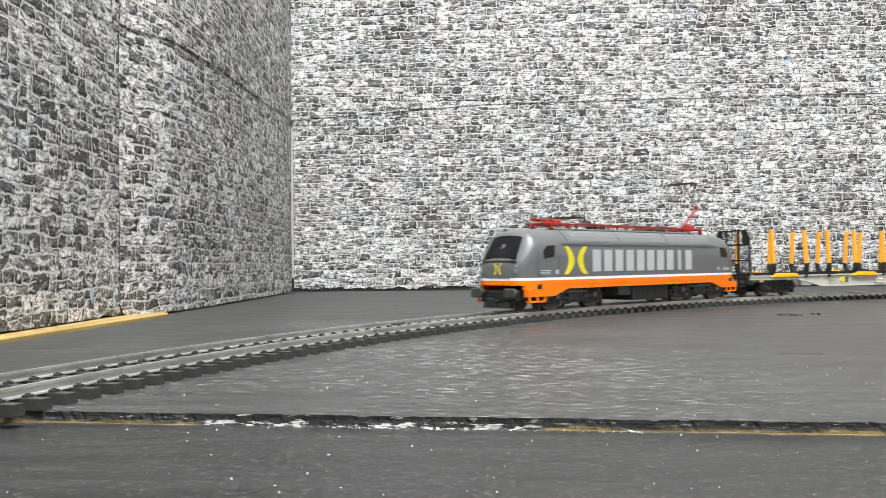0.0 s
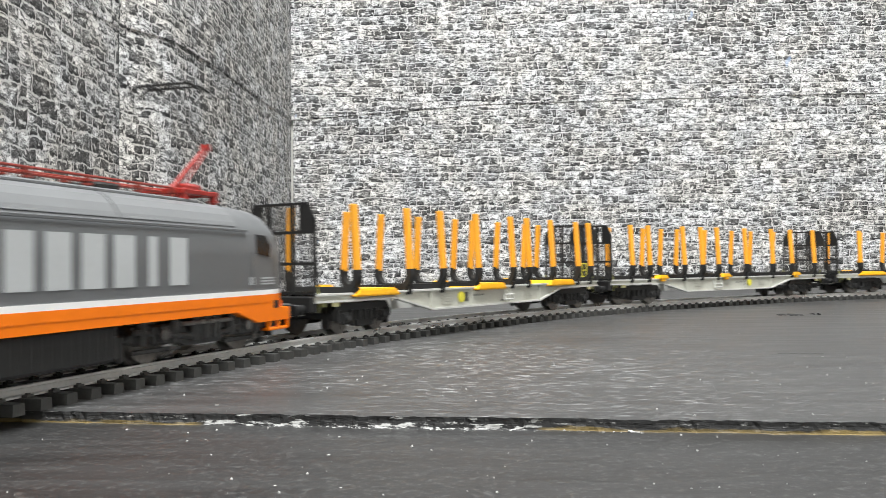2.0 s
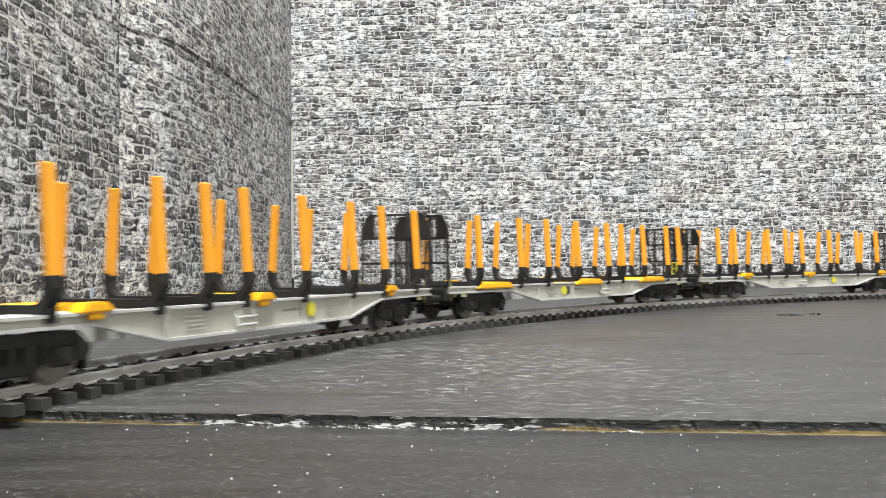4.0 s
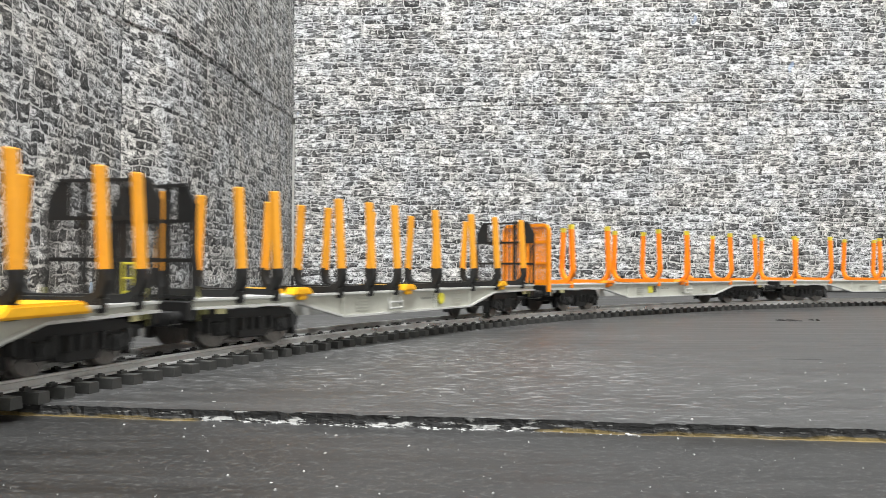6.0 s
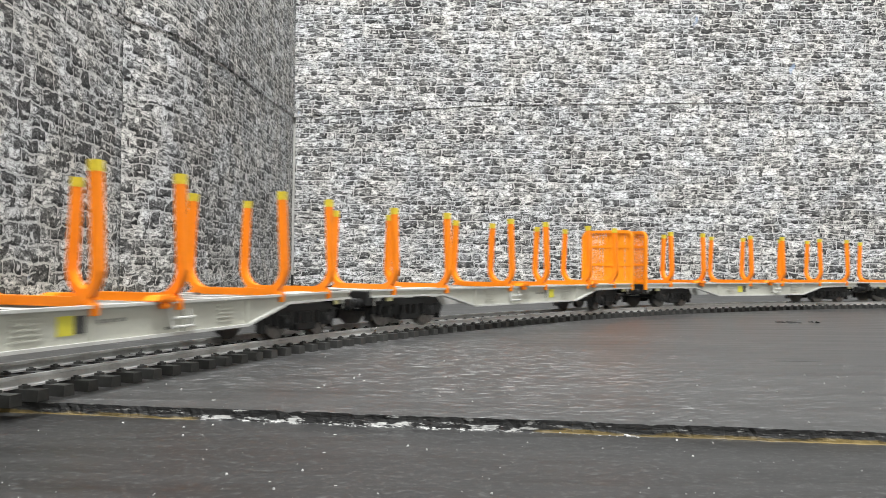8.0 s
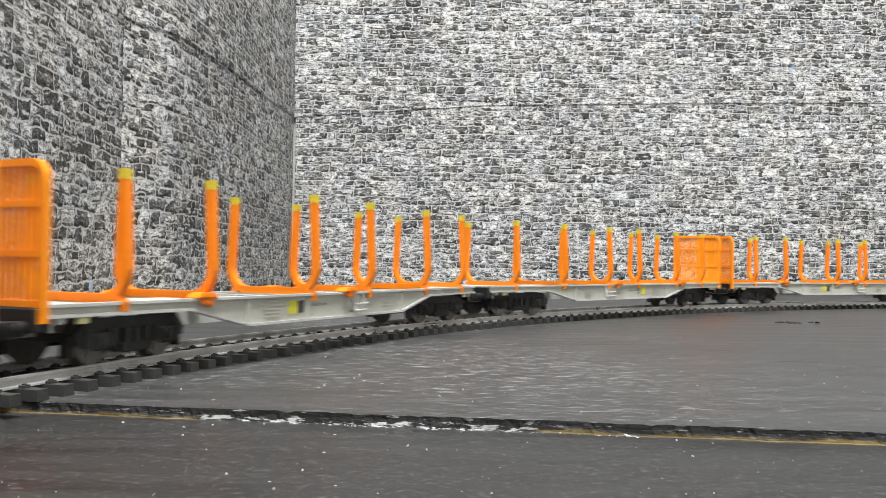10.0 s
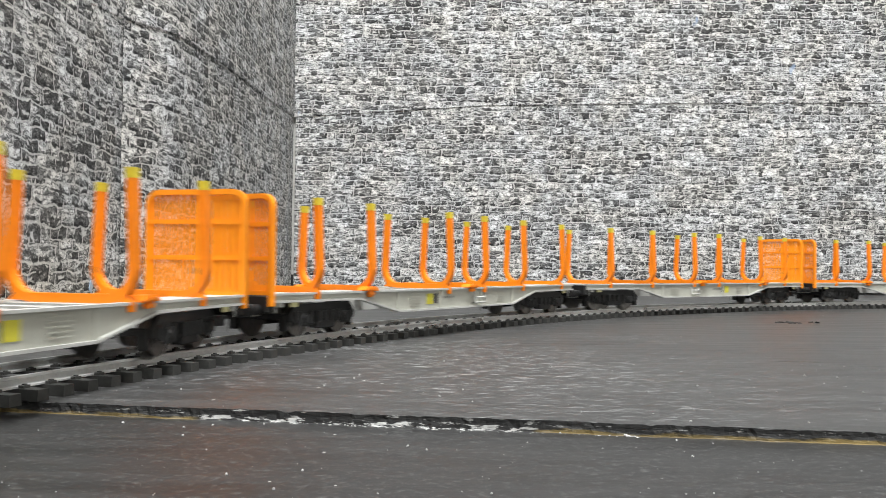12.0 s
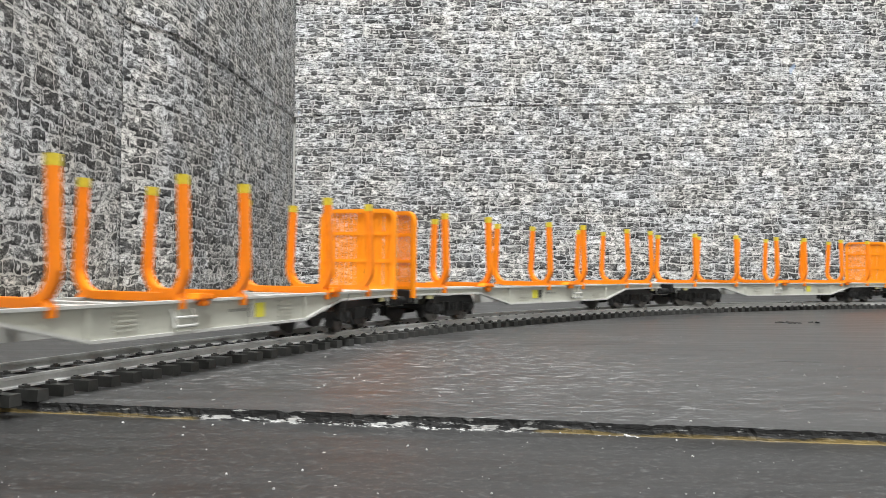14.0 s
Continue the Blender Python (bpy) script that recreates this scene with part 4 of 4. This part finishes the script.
def pantograph(parent, x, raised, way):
    """A single-arm current collector on red insulators. way: towards which end its knee points."""
    root = new("pantograph")
    root.parent = parent
    root.matrix_basis = mm(x, 0, 0)
    bm = bmesh.new()
    for sx in (-1, 1):
        for y in (-6, 6):
            rod(bm, (sx * 7, y, 41.0), (sx * 7, y, 43.4), 1.1, 10)
            rod(bm, (sx * 7, y, 41.8), (sx * 7, y, 42.2), 1.6, 10)
    quad_box(bm, -8.5, 8.5, -7, -5.4, 43.2, 44.4, 0.2)
    quad_box(bm, -8.5, 8.5, 5.4, 7, 43.2, 44.4, 0.2)
    for sx in (-1, 0, 1):
        quad_box(bm, sx * 7 - 0.9, sx * 7 + 0.9, -7, 7, 43.2, 44.6, 0.2)
    quad_box(bm, -5.5, 1.0, -3.4, 3.4, 43.6, 46.4, 0.6)
    part("base_frame", bm, RED, root, "glossy red base frame on insulators")
    bm = bmesh.new()
    knee, head = ((way * 12.5, 57.0), (way * -5.0, 70.0)) if raised else ((way * 13.0, 46.0), (way * -13.0, 47.6))
    rod(bm, (way * -4.0, 0, 44.6), (knee[0], 0, knee[1]), 0.75, 8, 0.55)
    rod(bm, (way * -2.0, 1.6, 44.4), (knee[0], 0.9, knee[1] - 0.8), 0.25, 6)
    rod(bm, (knee[0], -1.3, knee[1]), (knee[0], 1.3, knee[1]), 0.95, 10)
    part("lower_arm", bm, RED, root, "red lower arm")
    bm = bmesh.new()
    for y in (-2.6, 2.6):
        rod(bm, (knee[0], y * 0.3, knee[1]), (head[0], y, head[1] - 1), 0.26, 6)
    part("upper_arm", bm, BLACK if raised else RED, root, "thin upper arm")
    bm = bmesh.new()
    for o in (-2.4, 2.4):
        pts = [(-11.5, head[1] - 2.0), (-8.5, head[1] - 0.2), (-7, head[1]), (7, head[1]), (8.5, head[1] - 0.2), (11.5, head[1] - 2.0)]
        strip(bm, pts, 0.8, 0.55, head[0] + o)
    for y in (-3.4, 3.4):
        rod(bm, (head[0] - 2.4, y, head[1] - 0.6), (head[0] + 2.4, y, head[1] - 0.6), 0.3, 6)
    part("collector_head", bm, BLACK, root, "black collector bars")
    return root


def build_loco(spun):
    loco = tagged(new("locomotive"), "grey and orange electric model locomotive, rear pantograph raised", "locomotive")
    ds = [-2.4, -2.2, -1.9, -1.2, -0.6, 0.0, 1.5, 3.0, 4.2, 5.5, 6.2, 7.0, 8.0, 9.0, 10.5, 12.0, 15.0, 18.0, 22.0, 27.0]
    stations = [(99 - d, d) for d in ds] + [(-(99 - d), d) for d in ds[::-1]]
    bm = bmesh.new()
    lofted(bm, stations, loco_ring)
    body = part("body", bm, GREY, loco, "dark grey body shell with rounded cabs", smooth=True)
    # roof flanks: raised panels along the cant, body grey lightened as if lit
    for s in (-1, 1):
        for x0, x1 in ((68, 24), (23.4, -22), (-22.6, -70)):
            bm = bmesh.new()
            rows = [[bm.verts.new((x, s * y, z)) for y, z in ((16.55, 35.3), (15.95, 36.4), (14.6, 38.15), (12.7, 39.75), (10.5, 40.75), (10.3, 40.4))] for x in (x0, x1)]
            for i in range(5):
                bm.faces.new((rows[0][i], rows[0][i + 1], rows[1][i + 1], rows[1][i]))
            bm.faces.new(rows[0])
            bm.faces.new(rows[1][::-1])
            part("roof_panel", bm, LITROOFGREY, body, "roof cant panel, its lit side painted in as lighter grey")
        bm = bmesh.new()
        quad_box(bm, -74, 74, min(s * 17.25, s * 17.6), max(s * 17.25, s * 17.6), 34.0, 34.7, 0.12)
        part("gutter", bm, GREY, body)
    bm = bmesh.new()
    quad_box(bm, -66, 66, -7.2, 7.2, 41.0, 42.0, 0.3)
    part("roof_deck", bm, LITROOFGREY, body, "flat grey roof walkway")
    # cab glazing
    for s in (1, -1):
        bm = bmesh.new()
        patch(bm, -0.9, 5.5, -10.9, 10.9, 10, 0.25, s)
        part("windscreen", bm, GLASS, body, "dark tinted windscreen", smooth=True)
        bm = bmesh.new()
        for y in (-0.9, 0.6):
            patch(bm, 1.6, 3.0, y, y + 0.3, 2, 0.42, s)
        part("wiper", bm, LETTER, body)
        bm = bmesh.new()
        quad_box(bm, min(s * 99.6, s * 101.0), max(s * 99.6, s * 101.0), -11.4, 11.4, 26.4, 27.0, 0.15)
        part("handrail", bm, BUFFER, body)
        for y in (-11.2, 11.2):
            bm = bmesh.new()
            rod(bm, (s * 98.6, y, 22.2), (s * 101.0, y * 0.97, 22.2), 1.0, 12)
            rod(bm, (s * 98.6, y * 1.03, 24.2), (s * 100.7, y, 24.2), 0.7, 12)
            part("headlight", bm, LIGHTGLASS, body, "clear twin headlight")
        bm = bmesh.new()
        for f, o in ((1, -1.9), (-1, 1.9)):
            strip(bm, [(o * 0.85 + f * 1.1 * (1 - (k / 3 - 1) ** 2) - f * 0.5, 20.7 + k * 0.78) for k in range(7)], 0.3, 0.8, s * 101.35)
        part("emblem", bm, YELLOW, body, "yellow double-arc emblem")
        for y in (-1, 1):
            bm = bmesh.new()
            prism(bm, [(s * 87.0, 27.8), (s * 79.5, 28.6), (s * 78.9, 33.6), (s * 84.5, 33.4), (s * 87.3, 31.0)], "y", min(y * 16.9, y * 17.45), max(y * 16.9, y * 17.45))
            part("side_window", bm, GLASS, body, "dark cab side window")
            bm = bmesh.new()
            for k in range(3):
                quad_box(bm, s * 86 - 3.8, s * 86 + 3.8, min(y * 17.2, y * 17.42), max(y * 17.2, y * 17.42), 20.6 + k * 0.75, 21.0 + k * 0.75)
            quad_box(bm, s * 77 - 1.3, s * 77 + 1.3, min(y * 17.2, y * 17.42), max(y * 17.2, y * 17.42), 20.6, 22.6)
            part("small_print", bm, LETTER, body, "small pale lettering block")
            bm = bmesh.new()
            for x in (91.5, 76.5):
                rod(bm, (s * x, y * 17.9, 20.5), (s * x, y * 17.9, 29), 0.2, 5)
            part("grab_rail", bm, GREY, body)
    # emblem and name panel on the flanks: plain shapes only
    for y in (1, -1):
        bm = bmesh.new()
        def along(d):
            return y * (99 - d)
        crescent(bm, along(28.6), 20.4, 33.2, 4.3, 4.4, y * 17.3, y, -y)
        part("emblem_arc", bm, YELLOW, body, "yellow curved emblem stroke")
        bm = bmesh.new()
        crescent(bm, along(44.2), 20.4, 33.2, 4.3, 4.4, y * 17.3, y, y)
        part("emblem_arc", bm, YELLOW, body, "yellow curved emblem stroke")
        for i in range(10):
            a = 49.6 + i * 9.785
            bm = bmesh.new()
            for u0, u1, z0, z1 in ((0.3, 5.6, 21.4, 31.8),) if i != 8 else ((1.7, 4.2, 21.4, 31.8),):
                xa, xb = along(a + u0 * 1.287), along(a + u1 * 1.287)
                quad_box(bm, min(xa, xb), max(xa, xb), min(y * 17.3, y * 17.42), max(y * 17.3, y * 17.42), z0, z1)
            part("name_bar", bm, LETTER, body, "pale grey name bar")
    bm = bmesh.new()
    prism(bm, plan_outline(0.25), "z", 17.95, 19.15)
    part("stripe", bm, WHITE, loco, "white waist stripe")
    bm = bmesh.new()
    prism(bm, plan_outline(0.3), "z", 15.9, 17.95)
    skirt = part("skirt", bm, ORANGE, loco, "bright orange lower skirt")
    for y in (-1, 1):
        bm = bmesh.new()
        prism(bm, [(-98.2, y * 13.0), (98.2, y * 13.0), (98.2, y * 15.2), (91.0, y * 17.5), (-91.0, y * 17.5), (-98.2, y * 15.2)], "z", 14.0, 15.98)
        part("valance", bm, ORANGE, skirt, "orange valance below the stripe")
    for sx in (-1, 1):
        for y in (-1, 1):
            bm = bmesh.new()
            prism(bm, [(sx * 98.6, 14.2), (sx * 98.6, 10.8), (sx * 80.0, 10.8), (sx * 68.0, 14.2)], "y", min(y * 14.5, y * 17.55), max(y * 14.5, y * 17.55))
            quad_box(bm, min(sx * 98, sx * 86), max(sx * 98, sx * 86), min(y * 15, y * 17.5), max(y * 15, y * 17.5), 8.2, 9.0, 0.2)
            for xx in (97.6, 92, 86.4):
                quad_box(bm, sx * xx - 0.5, sx * xx + 0.5, min(y * 16.6, y * 17.5), max(y * 16.6, y * 17.5), 8.4, 11.0)
            part("corner_skirt", bm, ORANGE, skirt, "orange corner skirt with footstep")
            bm = bmesh.new()
            quad_box(bm, sx * 90.5 - 1.6, sx * 90.5 + 1.6, min(y * 17.4, y * 17.62), max(y * 17.4, y * 17.62), 14.2, 16.2)
            part("recess", bm, BLACK, skirt)
        bm = bmesh.new()
        quad_box(bm, min(sx * 90, sx * 101.0), max(sx * 90, sx * 101.0), -12.4, 12.4, 8.6, 13.9, 0.8)
        prism(bm, [(sx * 100.5, 9.0), (sx * 101.5, 5.8), (sx * 100.2, 5.8), (sx * 97, 8.8)], "y", -10.0, 10.0)
        rod(bm, (sx * 100, 0, 9.0), (sx * 107, 0, 8.6), 0.6, 10)
        quad_box(bm, min(sx * 105.4, sx * 108), max(sx * 105.4, sx * 108), -1.7, 1.7, 6.8, 10.4, 0.3)
        front = part("buffer_beam", bm, BLACK, loco, "black buffer beam and snowplough")
        for y in (-10, 10):
            bm = bmesh.new()
            rod(bm, (0, 0, 0), (4.0, 0, 0), 1.8, 14)
            quad_box(bm, 3.6, 4.5, -3.4, 3.4, -2.1, 2.1, 0.4)
            part("buffer", bm, BUFFER, front, "grey-green rectangular buffer", mm(sx * 101.0 * LONG[0], y, 12.6, 0, 0, 0 if sx > 0 else 180))
    # equipment between the bogies
    bm = bmesh.new()
    quad_box(bm, -24, 10, -14.6, 14.6, 6.6, 13.9, 0.6)
    tank = part("transformer_tank", bm, UNDER, loco, "ribbed dark grey transformer tank")
    for s in (-1, 1):
        bm = bmesh.new()
        quad_box(bm, -0.6, 0.6, min(s * 14.5, s * 15.1), max(s * 14.5, s * 15.1), 7.4, 13.6)
        fin = part("fin", bm, UNDER, tank, at=mm(-21.9 * LONG[0], 0, 0))
        for k in range(1, 12):
            again(fin, mm((-21.9 + k * 2.6) * LONG[0], 0, 0))
    bm = bmesh.new()
    quad_box(bm, 14, 24, -15.6, 15.6, 9.5, 13.9, 0.5)
    part("battery_box", bm, BUFFER, loco)
    for s in (-1, 1):
        loco_bogie(loco, s * 57, s * 5.0, spun)
    pantograph(loco, 58, False, 1)
    pantograph(loco, -64, True, -1)
    # high-tension bars and insulators along the roof
    bm = bmesh.new()
    for y in (-3.2, 3.2):
        rod(bm, (46, y, 44.6), (-64, y, 44.6), 0.3, 8)
    rod(bm, (40, 0, 43.8), (-60, 0, 43.8), 0.3, 6)
    part("roof_bar", bm, BUSBAR, loco, "red roof bus bars")
    for x in (44, 26, 8, -10, -28, -46, -60):
        for y in (-3.2, 3.2):
            bm = bmesh.new()
            rod(bm, (x, y, 41.8), (x, y, 44.6), 0.7, 8)
            rod(bm, (x, y, 42.6), (x, y, 43.0), 1.2, 8)
            rod(bm, (x, y, 43.4), (x, y, 43.8), 1.2, 8)
            part("insulator", bm, BUSBAR, loco)
    bm = bmesh.new()
    quad_box(bm, 18, 30, -2.4, 2.4, 42.0, 44.0, 0.5)
    part("roof_box", bm, BLACK, loco)
    bm = bmesh.new()
    quad_box(bm, -38, -30, -4.6, 4.6, 42.0, 43.6, 0.5)
    part("roof_box", bm, BLACK, loco)
    return loco


WIDE[0], LONG[0] = 0.90, 0.94
SPUN = []
LOCO = build_loco(SPUN)
TRAIN = [(LOCO, 341.7, 0.0)]
black_spun, orange_spun = [], []
WIDE[0], LONG[0] = 0.92, 1.0
first_black, first_orange = build_wagon("black", black_spun), build_wagon("orange", orange_spun)
SPUN += black_spun + orange_spun


def add_wagon(model, k):
    w = model if k in (1, 5) else copy_thing(model, on_track(0))
    mid = 552.0 + 215.0 * (k - 1)
    TRAIN.append((w, mid, 0.0 if k % 2 else 180.0))
    if k not in (1, 5):
        cradles = [c for c in w.children if "cradle" in c.name]
        for c, x in zip(sorted(cradles, key=lambda c: -c.location.x if k % 2 else c.location.x), spots(k)):
            c.location.x = x * MM
        for b in w.children:
            if b.name.startswith("bogie"):
                for ax in b.children:
                    SPUN.append((ax, ax.location.x / MM, RAIL_TOP + 5.1, 5.1 if k % 2 else -5.1))


WIDE[0] = 1.0
for number in range(1, 14):
    add_wagon(first_black if number < 5 else first_orange, number)


# ---- sleepers, last ----
def build_sleepers():
    me = sleeper_mesh()
    count = int(2 * math.pi * RADIUS / PITCH)
    rest_v, rest_f = [], []
    vs = [v.co.copy() for v in me.vertices]
    fs = [tuple(p.vertices) for p in me.polygons]
    for i in range(-40, count - 40):
        m = on_track(i * PITCH)
        if i < 140:
            s = new("sleeper", me)
            s.parent = TRACK
            s.matrix_basis = m
        else:
            base = len(rest_v)
            rest_v += [tuple(m @ v) for v in vs]
            rest_f += [tuple(base + k for k in f) for f in fs]
    rest = bpy.data.meshes.new("sleepers")
    rest.from_pydata(rest_v, [], rest_f)
    rest.materials.append(SLEEPER)
    ob = new("sleepers", rest)
    ob.parent = TRACK
    tagged(ob, "row of black plastic sleepers", kind="stuff")


build_sleepers()


# ---- motion ----
LAG = ((0, 0.0), (0.5, 2.0), (1, -1.7), (1.5, 0.3), (2, 1.1), (2.5, 0.0), (3, -0.3), (5.5, 0.8), (6, -4.0), (6.5, -1.0), (7, -2.0), (7.5, 1.0),
       (8, -0.8), (10.5, -2.0), (11, -7.0), (11.5, -3.5), (12, -5.0), (12.5, -0.5), (13, -3.0), (13.5, -5.5), (14, -8.2))


def gone(t):
    """Millimetres that the train has run since the start: an even pace with slight hunting."""
    return 173.5 * t - ease(LAG, t)


def motions():
    versine = 75.5 ** 2 / (2 * RADIUS)
    times = [i * 0.25 for i in range(57)]
    for thing, mid, turn in TRAIN:
        inward = versine if thing is not LOCO else 57 ** 2 / (2 * RADIUS)
        walk(thing, [(t, on_track(mid - gone(t), inward) @ pose(0, 0, 0, 0, 0, turn)) for t in times])
    spin_times = [i / FPS for i in range(14 * FPS + 1)]
    for axle, x, z, r in SPUN:
        walk(axle, [(t, mm(x, 0, z, 0, math.degrees(gone(t) / r) % 360, 0)) for t in spin_times])


motions()
